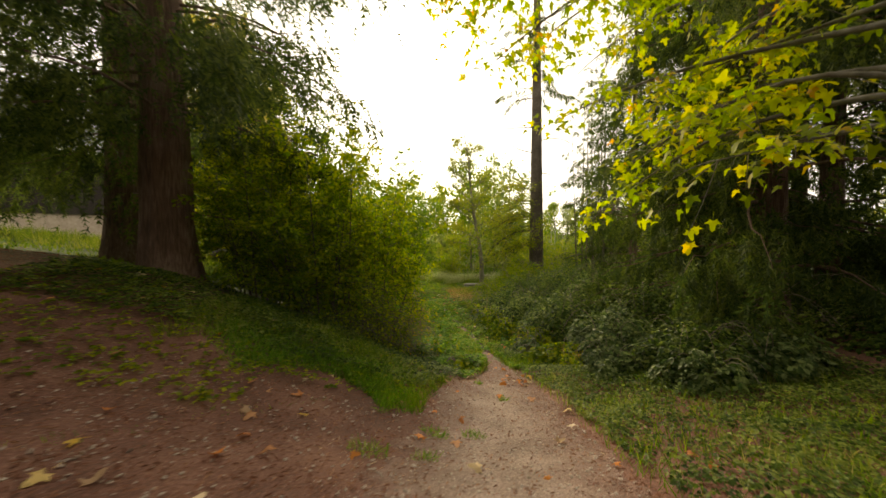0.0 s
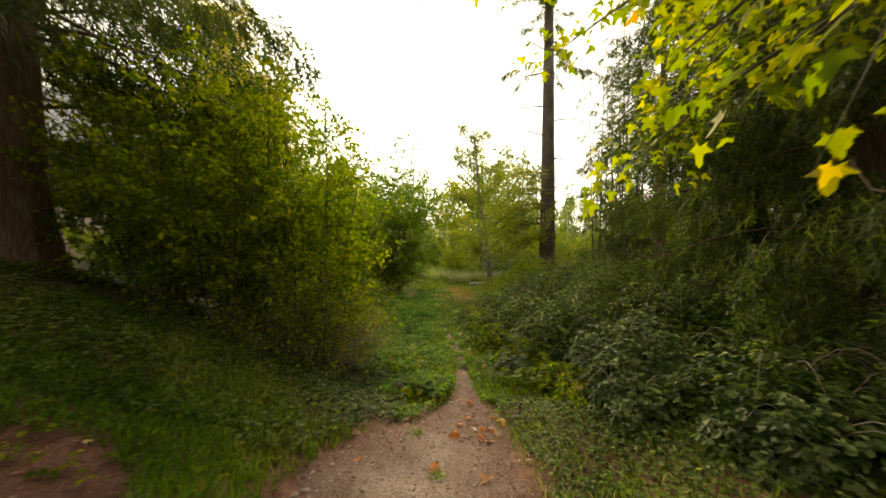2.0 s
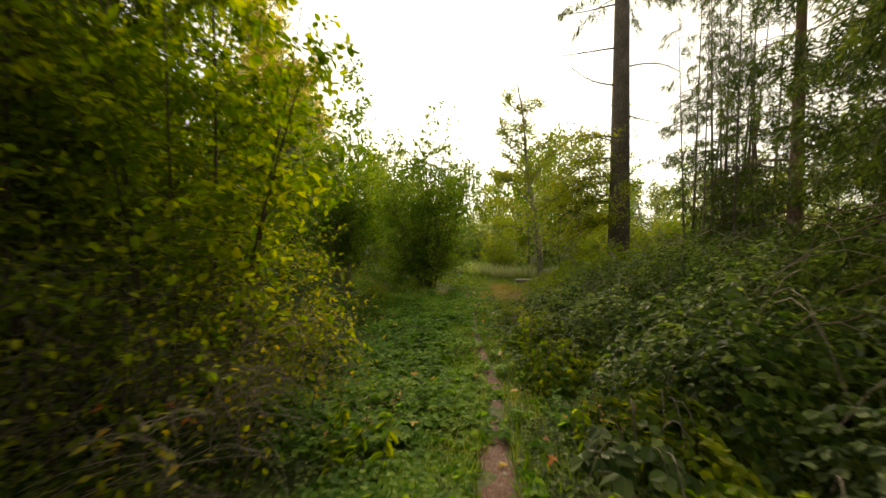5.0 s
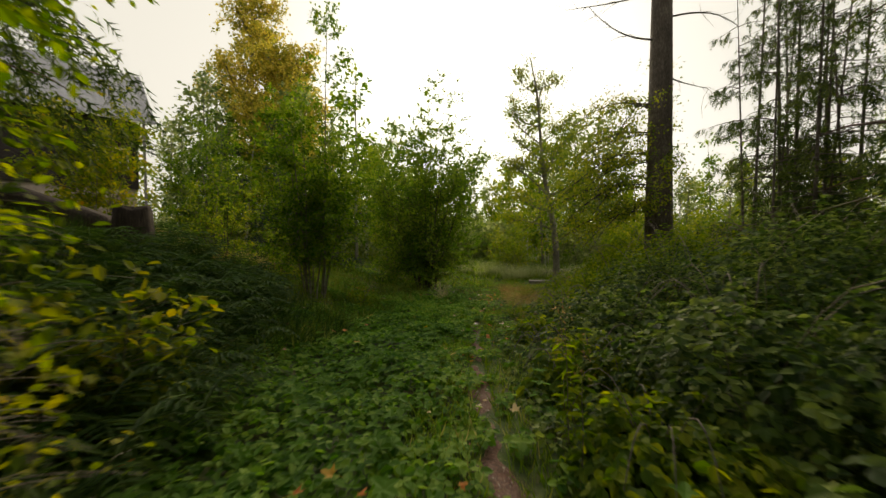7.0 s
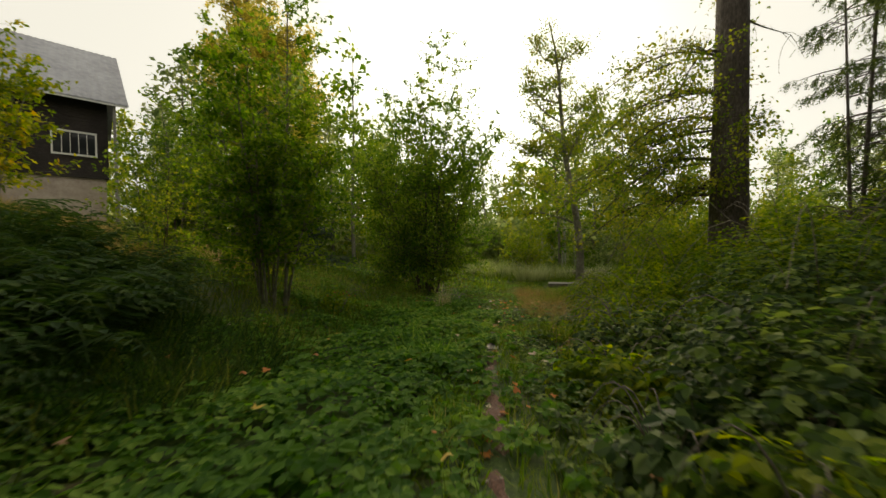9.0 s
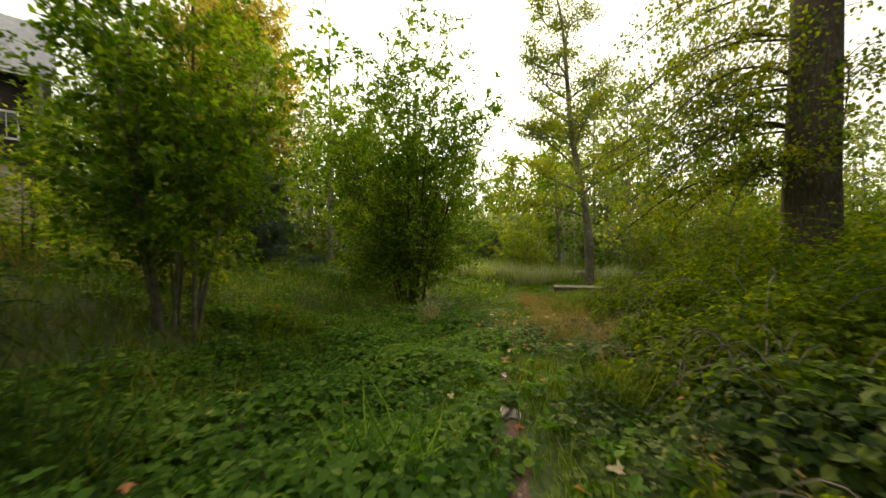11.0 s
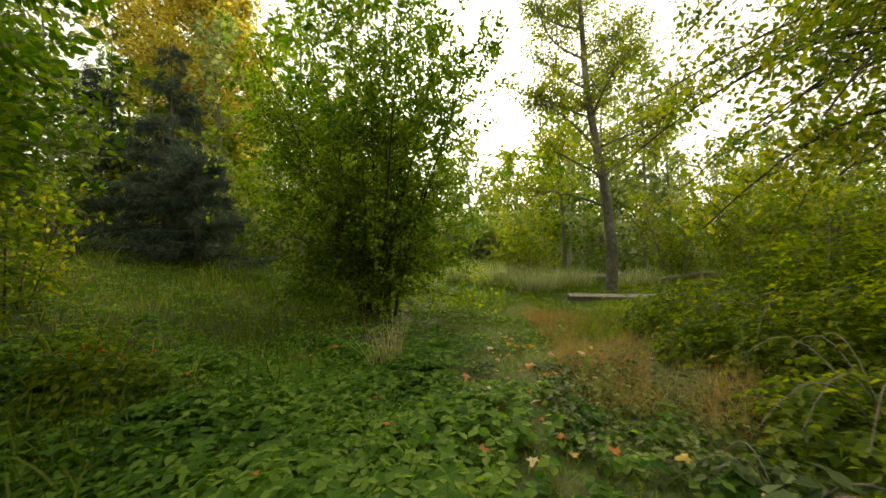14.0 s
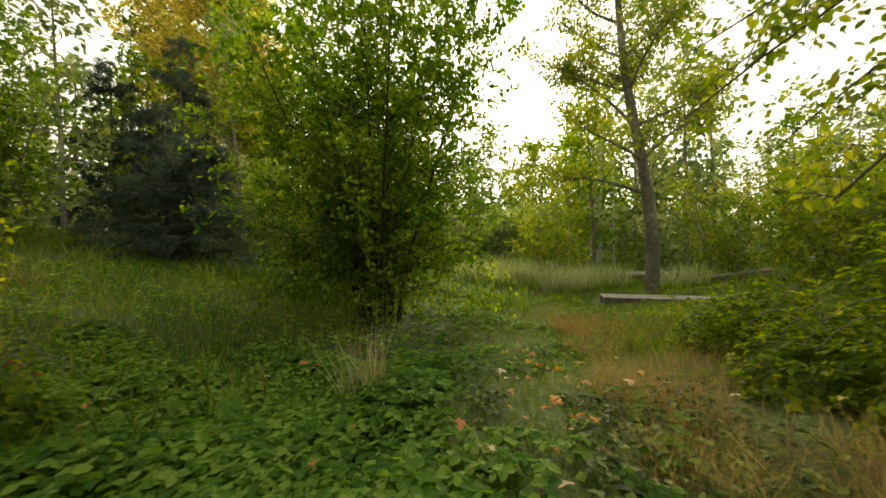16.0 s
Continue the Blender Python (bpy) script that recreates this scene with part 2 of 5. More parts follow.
def land(x, y):
    """Ground height: the trail runs down a shallow draw, banks rise on both sides."""
    x, y = np.asarray(x, float), np.asarray(y, float)
    d = x - path_x(y)
    z = np.interp(y, *PZ)
    left = np.maximum(0, -d - np.interp(y, [0, 6, 9, 14, 22, 30], [0.2, 0.5, 1.1, 2.3, 4.0, 5.0]))
    left = left * left / (left + 0.8)
    up = left * np.interp(y, [-5, 3, 7, 12, 17, 26, 45], [0.05, 0.26, 0.5, 0.46, 0.48, 0.26, 0.1])
    right = np.maximum(0, d - 1.3)
    right = right * right / (right + 0.8)
    up2 = right * np.interp(y, [-5, 4, 10, 16, 25, 34], [0.06, 0.1, 0.16, 0.2, 0.14, 0.02])
    cap = np.interp(y, [8, 14], [3.4, 4.2])
    return z + cap * np.tanh(up / cap) + 1.5 * np.tanh(up2 / 1.5) + wave(x, y) * np.clip(np.abs(d) - 0.2, 0, 1)


# ---- mesh helpers ----


def mesh_of(name, verts, faces, mat, smooth=False):
    """verts (n, 3); faces: arrays of shape (m, k)."""
    me = bpy.data.meshes.new(name)
    verts = np.asarray(verts, np.float32)
    me.vertices.add(len(verts))
    me.vertices.foreach_set("co", verts.ravel())
    loops = np.concatenate([np.asarray(f, np.int32).ravel() for f in faces])
    sizes = np.concatenate([np.full(len(f), np.asarray(f).shape[1], np.int32) for f in faces])
    me.loops.add(len(loops))
    me.loops.foreach_set("vertex_index", loops)
    me.polygons.add(len(sizes))
    me.polygons.foreach_set("loop_start", np.concatenate([[0], np.cumsum(sizes)[:-1]]).astype(np.int32))
    me.polygons.foreach_set("use_smooth", np.full(len(sizes), smooth))
    me.update(calc_edges=True)
    me.materials.append(mat)
    return me


def under(name, me, parent, label="", kind=""):
    ob = new(name, me)
    ob.parent = parent
    return tagged(ob, label, kind=kind)


def thing(name, at, label, category, group=""):
    ob = new(name)
    ob.location = at
    return tagged(ob, label, category, group)


def unit(v):
    return v / np.maximum(np.linalg.norm(v, axis=-1, keepdims=True), 1e-9)


# leaf shapes: across, along, out of the plane
OVAL = (np.array([(0, 0, 0), (0.3, 0.3, 0.07), (0.26, 0.68, 0.05), (0, 1, -0.08), (-0.26, 0.68, 0.05), (-0.3, 0.3, 0.07)]), [np.array([(0, 1, 2, 3), (0, 3, 4, 5)])])
DIAMOND = (np.array([(0, 0, 0), (0.3, 0.45, 0.08), (0, 1, -0.05), (-0.3, 0.45, 0.08)]), [np.array([(0, 1, 2), (0, 2, 3)])])
BLADE = (np.array([(-0.5, 0, 0), (0.5, 0, 0), (0.36, 0.55, 0.1), (-0.36, 0.55, 0.1), (0, 1, 0.38)]), [np.array([(0, 1, 2, 3)]), np.array([(3, 2, 4)])])


def spray_shape(pairs=3):
    v, f = [(-0.03, 0, 0), (0.03, 0, 0), (0, 1, -0.12)], [(0, 1, 2)]
    for k in range(pairs):
        a = 0.1 + 0.75 * k / pairs
        w = 0.3 * (1 - 0.75 * k / pairs)
        for s in (-1, 1):
            i = len(v)
            v += [(0, a, -0.02), (0, a + 0.11, -0.03), (s * w, a + 0.16 + 0.5 * w, -0.1)]
            f.append((i, i + 1, i + 2))
    return np.array(v), [np.array(f)]


SPRAY = spray_shape()


def maple_shape():
    """A leaf with five deep lobes."""
    tip = []
    for ang, r in ((-128, 0.42), (-100, 0.3), (-72, 0.7), (-58, 0.5), (-44, 0.42), (-26, 0.5), (-14, 0.8), (0, 1.0), (14, 0.8), (26, 0.5), (44, 0.42), (58, 0.5), (72, 0.7), (100, 0.3), (128, 0.42)):
        tip.append((r * 0.75 * math.sin(radians(ang)), 0.25 + r * 0.75 * math.cos(radians(ang)), -0.16 * r * r))
    n = len(tip)
    stalk = [(-0.012, -0.4, 0.1), (0.012, -0.4, 0.1), (0, 0.25, 0.02)]
    return np.array([(0, 0.25, 0.03)] + tip + stalk), [np.array([(0, k + 1, k + 2) for k in range(n - 1)] + [(n + 1, n + 2, n + 3)])]


MAPLE = maple_shape()


def foliage(name, at, along, out, size, shape, mat, width=1.0):
    """One mesh of many leaves: at (n, 3), along the leaf, rough normal, size (n,), shape."""
    at, along = np.asarray(at, float), unit(np.asarray(along, float))
    side = unit(np.cross(along, np.asarray(out, float) + 1e-4))
    nor = np.cross(side, along)
    size = np.broadcast_to(np.asarray(size, float), (len(at),))
    t, f = shape
    v = at[:, None] + size[:, None, None] * (t[None, :, 0:1] * width * side[:, None] + t[None, :, 1:2] * along[:, None] + t[None, :, 2:3] * nor[:, None])
    off = (np.arange(len(at)) * len(t))[:, None, None]
    return mesh_of(name, v.reshape(-1, 3), [(off + g[None]).reshape(-1, g.shape[1]) for g in f], mat)


def tube(points, radii, sides=8, flute=0.0, seed=0):
    """Vertices and quads of a limb along points; flute: depth of the ridges in a trunk."""
    p, r = np.asarray(points, float), np.asarray(radii, float)
    tan = unit(np.gradient(p, axis=0))
    ref = np.where(np.abs(tan[:, 2:3]) > 0.9, (1.0, 0, 0), (0, 0, 1.0))
    a = unit(np.cross(tan, ref))
    b = np.cross(tan, a)
    th = np.linspace(0, 2 * np.pi, sides, endpoint=False)
    rr = np.repeat(r[:, None], sides, 1)
    if flute:
        h = np.arange(len(p))[:, None]
        rr = rr * (1 + flute * (np.sin(th * 5 + seed + 0.15 * h) * 0.5 + np.sin(th * 11 + 2 * seed + 0.22 * h) * 0.4 + 0.5 * np.sin(th * 23 + h * 0.7)))
    v = p[:, None] + rr[..., None] * (np.cos(th)[None, :, None] * a[:, None] + np.sin(th)[None, :, None] * b[:, None])
    i = np.arange(len(p) - 1)[:, None] * sides
    j = np.arange(sides)[None]
    q = np.stack([i + j, i + (j + 1) % sides, i + sides + (j + 1) % sides, i + sides + j], -1).reshape(-1, 4)
    return v.reshape(-1, 3), q


def tubes(name, limbs, mat, sides=5):
    vs, qs, n = [], [], 0
    for p, r in limbs:
        v, q = tube(p, r, sides)
        vs.append(v), qs.append(q + n)
        n += len(v)
    return mesh_of(name, np.concatenate(vs), [np.concatenate(qs)], mat, True)


def bent(a, way, length, sag, n=6, r=None, wob=0.06):
    """Points of a limb from a, along way, bending by sag (up positive)."""
    s = np.linspace(0, 1, n)[:, None]
    g = r if r is not None else rng
    side = g.normal(0, wob, 3) * length
    return np.asarray(a) + unit(np.asarray(way, float)) * length * s + np.array([0, 0, 1.0]) * sag * length * s * s + side * np.sin(s * 3.1)


def leafy(root, stems, mat, bark, leaf, seed, n_twigs, twig_len, leaves_per, start=0.15, rise=0.5, shape=OVAL, sag=-0.15, top=0.35, droop=0.3, stem_name="stem", fine=True, spread=0.12):
    """A broadleaf plant in its own frame: stems (points, radii), twigs on them, leaves on the twigs."""
    g = np.random.default_rng(seed)
    twigs, at, along = [], [], []
    for p, r in stems:
        sv, sq = tube(p, r, 10 if r[0] > 0.04 else 6, 0.04 if r[0] > 0.08 else 0)
        under(stem_name, mesh_of(stem_name, sv, [sq], bark, True), root)
        k = max(3, int(n_twigs))
        for s in np.sort(start + (1 - start) * g.random(k) ** 0.9):
            f = s * (len(p) - 1)
            i = min(int(f), len(p) - 2)
            a = p[i] + (p[i + 1] - p[i]) * (f - i)
            ang = g.random() * 2 * np.pi
            L = twig_len * (top + (1 - top) * (1 - s) ** 0.7 * min(1, 0.35 + s * 3)) * g.uniform(0.6, 1.25)
            w = np.array([np.cos(ang), np.sin(ang), rise * (0.5 + s) + g.normal(0, 0.15)])
            tp = bent(a, w, L, sag, 6, g)
            tr = max(0.003, min(r[i] * 0.45, 0.012 * L + 0.003))
            twigs.append((tp, np.linspace(tr, 0.002, 6)) if fine else (tp[::2], np.linspace(tr, 0.002, 3)))
            subs = [tp]
            for _ in range(int(1 + L * 1.5)):
                u = g.uniform(0.25, 0.95) * 5
                b0 = tp[int(u)]
                sp = bent(b0, unit(w) + g.normal(0, 0.55, 3), L * g.uniform(0.25, 0.5), sag, 3, g)
                if fine:
                    twigs.append((sp, np.linspace(tr * 0.5, 0.0015, 3)))
                subs.append(sp)
            m = int(leaves_per * L) + 2
            for _ in range(m):
                q = subs[g.integers(len(subs))]
                u = g.uniform(0.15, 1) * (len(q) - 1)
                j = min(int(u), len(q) - 2)
                at.append(q[j] + (q[j + 1] - q[j]) * (u - j) + g.normal(0, spread * 0.35, 3))
                along.append(unit(q[-1] - q[0]) * 0.6 + g.normal(0, 0.6, 3) - np.array([0, 0, droop]))
    under("twig_mass", tubes("twig_mass", twigs, bark, 3), root, kind="stuff")
    at, along = np.array(at), np.array(along)
    out = np.array([0, 0, 1.0]) + g.normal(0, 0.5, (len(at), 3))
    under("crown", foliage("crown", at, along, out, leaf * g.uniform(0.65, 1.25, len(at)), shape, mat), root, kind="stuff")
    return root


def stem(g, height, lean, r0, n=9, wob=0.03, tip=0.12):
    s = np.linspace(0, 1, n)
    w = np.cumsum(g.normal(0, wob * height / n, (n, 2)), axis=0)
    w -= w[0]
    p = np.stack([lean[0] * s ** 1.2 + w[:, 0], lean[1] * s ** 1.2 + w[:, 1], height * s - 0.15], -1)
    return p, r0 * (1 - (1 - tip) * s)


def conifer(root, height, r0, bark, mat, seed, reach, first=0.1, last=1.0, n_br=60, sprays=60, size=0.35, sag=-0.4, hang=1.3, flute=0.1, flare=1.7, lean=(0, 0), sector=None, curtain=0.0):
    """Trunk with flared foot, drooping limbs, hanging sprays."""
    g = np.random.default_rng(seed)
    s = np.concatenate([np.linspace(0, 0.12, 9)[:-1], np.linspace(0.12, 1, 22)])
    p = np.stack([lean[0] * s, lean[1] * s, height * s - 0.3], -1)
    r = r0 * (1 - 0.93 * s) * (1 + (flare - 1) * np.exp(-s * height / 0.55))
    v, q = tube(p, r, 40, flute, seed)
    under("trunk", mesh_of("trunk", v, [q], bark, True), root)
    limbs, at, along = [], [], []
    for h in first + (last - first) * np.sort(g.random(n_br)):
        ang = g.uniform(*sector) if sector else g.random() * 2 * np.pi
        a = np.array([lean[0] * h, lean[1] * h, height * h - 0.3])
        L = reach * (1 - h * 0.8) * g.uniform(0.55, 1.15)
        tp = bent(a, (np.cos(ang), np.sin(ang), 0.12), L, sag * g.uniform(0.6, 1.3), 8, g)
        tp[-2:, 2] += 0.06 * L
        limbs.append((tp, np.linspace(0.008 + 0.009 * L, 0.003, 8)))
        for _ in range(int(sprays * L)):
            u = g.uniform(0.12, 1) ** 0.8 * 7
            j = min(int(u), 6)
            b0 = tp[j] + (tp[j + 1] - tp[j]) * (u - j)
            side = g.normal(0, 0.10 * L * (1.1 - u / 9), 3)
            side[2] = -abs(side[2]) * 0.7 - curtain * g.random() ** 1.7 * (0.4 + 0.6 * np.sin(u * 2.9 + L * 9) ** 2)
            at.append(b0 + side)
            along.append(np.array([np.cos(ang), np.sin(ang), 0]) * 0.5 + g.normal(0, 0.45, 3) - np.array([0, 0, hang]))
    for limb in limbs:
        under("branch", tubes("branch", [limb], bark, 5), root)
    at, along = np.array(at), np.array(along)
    under("crown", foliage("crown", at, along, g.normal(0, 1, (len(at), 3)), size * g.uniform(0.6, 1.3, len(at)), SPRAY, mat), root, kind="stuff")
    return root


def ground_at(x, y):
    return (x, y, float(land(x, y)))


# ---- ground and path ----
def spaced(lo, a, b, hi, step):
    fine = np.arange(a, b, step)
    k = np.arange(1, 40)
    grow = step * (1.22 ** k - 1) / 0.22
    return np.concatenate([(a - grow[a - grow > lo])[::-1], fine, b + grow[b + grow < hi]])


gx, gy = spaced(-900, -8, 11, 900, 0.2), spaced(-900, -3, 32, 900, 0.2)
X, Y = np.meshgrid(gx, gy)
gv = np.stack([X, Y, land(X, Y)], -1).reshape(-1, 3)
n_x = len(gx)
gi = (np.arange(len(gy) - 1)[:, None] * n_x + np.arange(n_x - 1)[None])
gq = np.stack([gi, gi + 1, gi + n_x + 1, gi + n_x], -1).reshape(-1, 4)
tagged(new("ground", mesh_of("ground", gv, [gq], SOIL, True)), "brown forest soil with needle litter under low plants", "ground", kind="structure")

EDGE_Y = [-9, 0, 2, 3.8, 5, 6.2, 6.8, 7.5, 9, 11.4, 14, 16, 17.6, 20, 22.7, 26]
EDGE_L = [-2.5, -1.4, -0.5, 0.2, 0.6, 1.15, 1.75, 2.15, 2.44, 2.7, 2.65, 2.74, 2.8, 3.1, 3.5, 3.87]
EDGE_R = [1.5, 1.6, 1.9, 2.3, 2.5, 2.58, 2.6, 2.6, 2.72, 2.94, 2.9, 2.94, 3.02, 3.25, 3.58, 3.93]
py = np.arange(-8, 20.3, 0.07)
pu = np.linspace(0, 1, 41)
jag = lambda y, s: 0.07 * np.sin(y * 3.1 + s) + 0.06 * np.sin(y * 7.7 + 2 * s) + 0.045 * np.sin(y * 17 + s)
pl, pr = np.interp(py, EDGE_Y, EDGE_L) + jag(py, 1), np.interp(py, EDGE_Y, EDGE_R) + jag(py, 4) * 0.7
PXX = pl[:, None] + (pr - pl)[:, None] * pu[None]
PYY = np.repeat(py[:, None], len(pu), 1)
edge = np.minimum(pu, 1 - pu)[None] * (pr - pl)[:, None]
PZZ = land(PXX, PYY) + 0.02 * np.clip(edge / 0.08, 0, 1) - 0.012 + 0.006 * np.sin(PXX * 13) * np.sin(PYY * 11)
pi_ = np.arange(len(py) - 1)[:, None] * len(pu) + np.arange(len(pu) - 1)[None]
pq = np.stack([pi_, pi_ + 1, pi_ + len(pu) + 1, pi_ + len(pu)], -1).reshape(-1, 4)
path_mesh = mesh_of("path", np.stack([PXX, PYY, PZZ], -1).reshape(-1, 3), [pq], PATH, True)
path_mesh.attributes.new("edge", "FLOAT", "POINT").data.foreach_set("value", edge.astype(np.float32).ravel())
tagged(new("path", path_mesh), "trodden dirt footpath with gravel, narrowing downhill", "path", kind="structure")


def on_path(x, y, margin=0.0):
    return (x > np.interp(y, EDGE_Y, EDGE_L) - margin) & (x < np.interp(y, EDGE_Y, EDGE_R) + margin)


# ---- trees along the trail ----
def cedar(x, y, height, r0, reach, seed, label, **k):
    root = thing("cedar_tree", ground_at(x, y), label, "tree", "cedars")
    return conifer(root, height, r0, CEDAR_BARK, CEDAR_LEAF, seed, reach, **{"curtain": 1.0, **k})


cedar(-4.35, 8.2, 24, 0.44, 6.8, 11, "large red cedar with fluted reddish bark and a flared foot", first=0.14, last=0.6, n_br=64, sprays=66, flute=0.13, flare=1.55, size=0.38, curtain=0.8)
cedar(-6.7, 10.9, 24, 0.5, 5.4, 12, "dark red cedar standing behind a larger one", first=0.08, last=0.6, n_br=44, sprays=55, size=0.42)
cedar(-10.5, 8.0, 20, 0.35, 4.6, 17, "dark cedar with low sweeping limbs at the lawn's edge", first=0.06, last=0.7, n_br=44, sprays=60, size=0.42)
cedar(9.6, 7.9, 22, 0.42, 5.0, 13, "cedar with drooping sprays above brambles", first=0.05, last=0.65, n_br=92, sprays=80, size=0.4)
cedar(12.6, 8.6, 21, 0.3, 4.6, 19, "shaded cedar behind others", first=0.06, last=0.7, n_br=56, sprays=46, size=0.48)
cedar(15.6, 5.4, 20, 0.32, 4.8, 20, "dark cedar deeper in the wood", first=0.05, last=0.7, n_br=50, sprays=36, size=0.6)
cedar(17.4, 13.0, 20, 0.32, 4.8, 22, "dark cedar deeper in the wood", first=0.05, last=0.7, n_br=50, sprays=36, size=0.6)
cedar(19.5, 17.5, 19, 0.32, 4.8, 23, "dark cedar deeper in the wood", first=0.05, last=0.7, n_br=50, sprays=36, size=0.6)
cedar(10.9, 11.3, 22, 0.36, 4.8, 14, "cedar with drooping sprays and bare lower trunk", first=0.08, last=0.65, n_br=90, sprays=80, size=0.4)
cedar(13.6, 13.6, 22, 0.36, 4.8, 15, "shaded cedar behind others", first=0.08, last=0.65, n_br=44, sprays=40, size=0.5)
cedar(13.8, 18.6, 20, 0.22, 4.0, 16, "slender cedar with sparse hanging sprays", first=0.1, last=0.8, n_br=46, sprays=36, size=0.4)
# unseen cedars, added beside and behind the start to block sky light
for x, y, seed in ((-8.8, 1.2, 801), (-4.5, -3.5, 802), (7.5, -2.5, 803), (1.5, -7.5, 804), (-12.0, 3.5, 805), (12.4, 0.4, 806)):
    cedar(x, y, 22, 0.4, 5.6, seed, "tall dark cedar added out of view to shade the clearing", first=0.12, last=0.8, n_br=70, sprays=30, size=0.85)
cedar(16.0, 9.0, 20, 0.35, 4.6, 18, "dark cedar deeper in the wood", first=0.06, last=0.7, n_br=36, sprays=35, size=0.6)

fir = thing("fir_tree", ground_at(9.55, 22.1), "tall fir with straight dark furrowed trunk and bare lower limbs", "tree")
conifer(fir, 30, 0.46, FIR_BARK, CEDAR_LEAF, 21, 3.6, first=0.42, n_br=60, sprays=40, flare=1.25, flute=0.05)

for k, (x, y, r) in enumerate(((12.0, 21.4, 0.045), (12.5, 21.8, 0.06), (12.9, 21.1, 0.07), (13.2, 21.9, 0.05), (13.6, 21.5, 0.08), (14.0, 22.1, 0.05), (14.3, 21.3, 0.07), (14.8, 22.4, 0.06), (13.6, 20.6, 0.045), (15.6, 22.6, 0.07), (12.0, 20.4, 0.04), (13.0, 20.2, 0.06), (14.7, 20.9, 0.05), (15.4, 21.4, 0.07))):
    g = np.random.default_rng(100 + k)
    t = thing("bare_sapling", ground_at(x, y), "thin dark leafless sapling trunk with drooping twigs", "tree", "bare saplings")
    conifer(t, 12 + k % 3, r, FIR_BARK, CEDAR_LEAF, 100 + k, 2.2, first=0.1, n_br=44, sprays=20, size=0.28, flare=1.2, flute=0.03, lean=(g.normal(0, 0.4), g.normal(0, 0.4)))


def clump(name, x, y, label, category, n, height, spread, r0, mat, bark, leaf, seed, twigs, twig_len, per, foot=0.3, **k):
    """Several stems from one foot."""
    g = np.random.default_rng(seed)
    root = thing(name, ground_at(x, y), label, category)
    stems = []
    for i in range(n):
        a = 2 * np.pi * (i + g.uniform(-0.3, 0.3)) / n
        far = spread * g.uniform(0.3, 1.0) if n > 1 else 0
        h = height * (1 - 0.45 * (far / max(spread, 0.01)) ** 1.5) * g.uniform(0.85, 1.05)
        p, r = stem(g, h, (np.cos(a) * far, np.sin(a) * far), r0 * g.uniform(0.7, 1.1))
        if n > 6 and i == 0:
            p, r = stem(g, height, (0.1, 0.1), r0 * 1.15)
        p[:, 0] += np.cos(a) * foot * g.uniform(0.3, 1)
        p[:, 1] += np.sin(a) * foot * g.uniform(0.3, 1)
        stems.append((p, r))
    return leafy(root, stems, mat, bark, leaf, seed + 1, twigs, twig_len, per, **k)


clump("alder_tree", 0.85, 27.2, "young multi-stemmed alder, bushy green, narrow top", "tree", 17, 10.6, 3.1, 0.04, ALDER_LEAF, BUSH_BARK, 0.105, 31, 56, 2.5, 36, start=0.1, foot=0.55)
clump("alder_tree", -2.1, 20.2, "leafy green alder clump with slim grey stems", "tree", 10, 9.0, 1.15, 0.036, ALDER_LEAF, ALDER_BARK, 0.1, 33, 48, 1.7, 44, start=0.2, foot=0.45)

birch = thing("birch_tree", ground_at(8.1, 30.2), "slender birch with yellow-green leaves and curved limbs", "tree")
gb = np.random.default_rng(41)
bt = np.linspace(0, 1, 14)
bp_ = np.stack([-1.5 * bt ** 1.4 + 0.12 * np.sin(bt * 9), 0.3 * bt, 13.0 * bt - 0.15], -1)
br_ = 0.2 * (1 - 0.85 * bt)
stems = [(bp_, br_)]
for i, a, L, rise, sag in ((3, 2.9, 3.4, 0.5, -0.45), (4, 0.3, 3.0, 0.55, -0.4), (4, 3.5, 3.6, 0.7, -0.35), (5, 2.7, 3.4, 0.8, -0.2), (5, 0.0, 2.8, 0.6, -0.25), (6, 3.1, 3.6, 0.35, -0.12), (6, 4.9, 2.6, 0.7, -0.2), (7, 0.4, 3.0, 0.8, -0.15), (7, 2.6, 2.8, 0.9, -0.1), (8, 3.4, 2.8, 0.9, -0.1), (8, 0.2, 2.7, 0.9, -0.15), (9, 1.5, 2.4, 0.9, -0.1), (9, 3.0, 2.5, 0.8, 0.0), (10, 0.1, 2.2, 0.9, 0.0), (11, 2.8, 1.8, 1.0, 0.0), (6, 1.4, 2.6, 0.6, -0.2)):
    lp = bent(bp_[i], (np.cos(a), np.sin(a), rise + 0.35), L, sag - 0.12, 9, gb, 0.12)
    stems.append((lp, np.linspace(0.05, 0.01, 9)))
leafy(birch, stems, BIRCH_LEAF, ALDER_BARK, 0.1, 42, 32, 1.9, 32, start=0.3, stem_name="limb", droop=0.6, sag=-0.3, rise=0.9, spread=0.4)

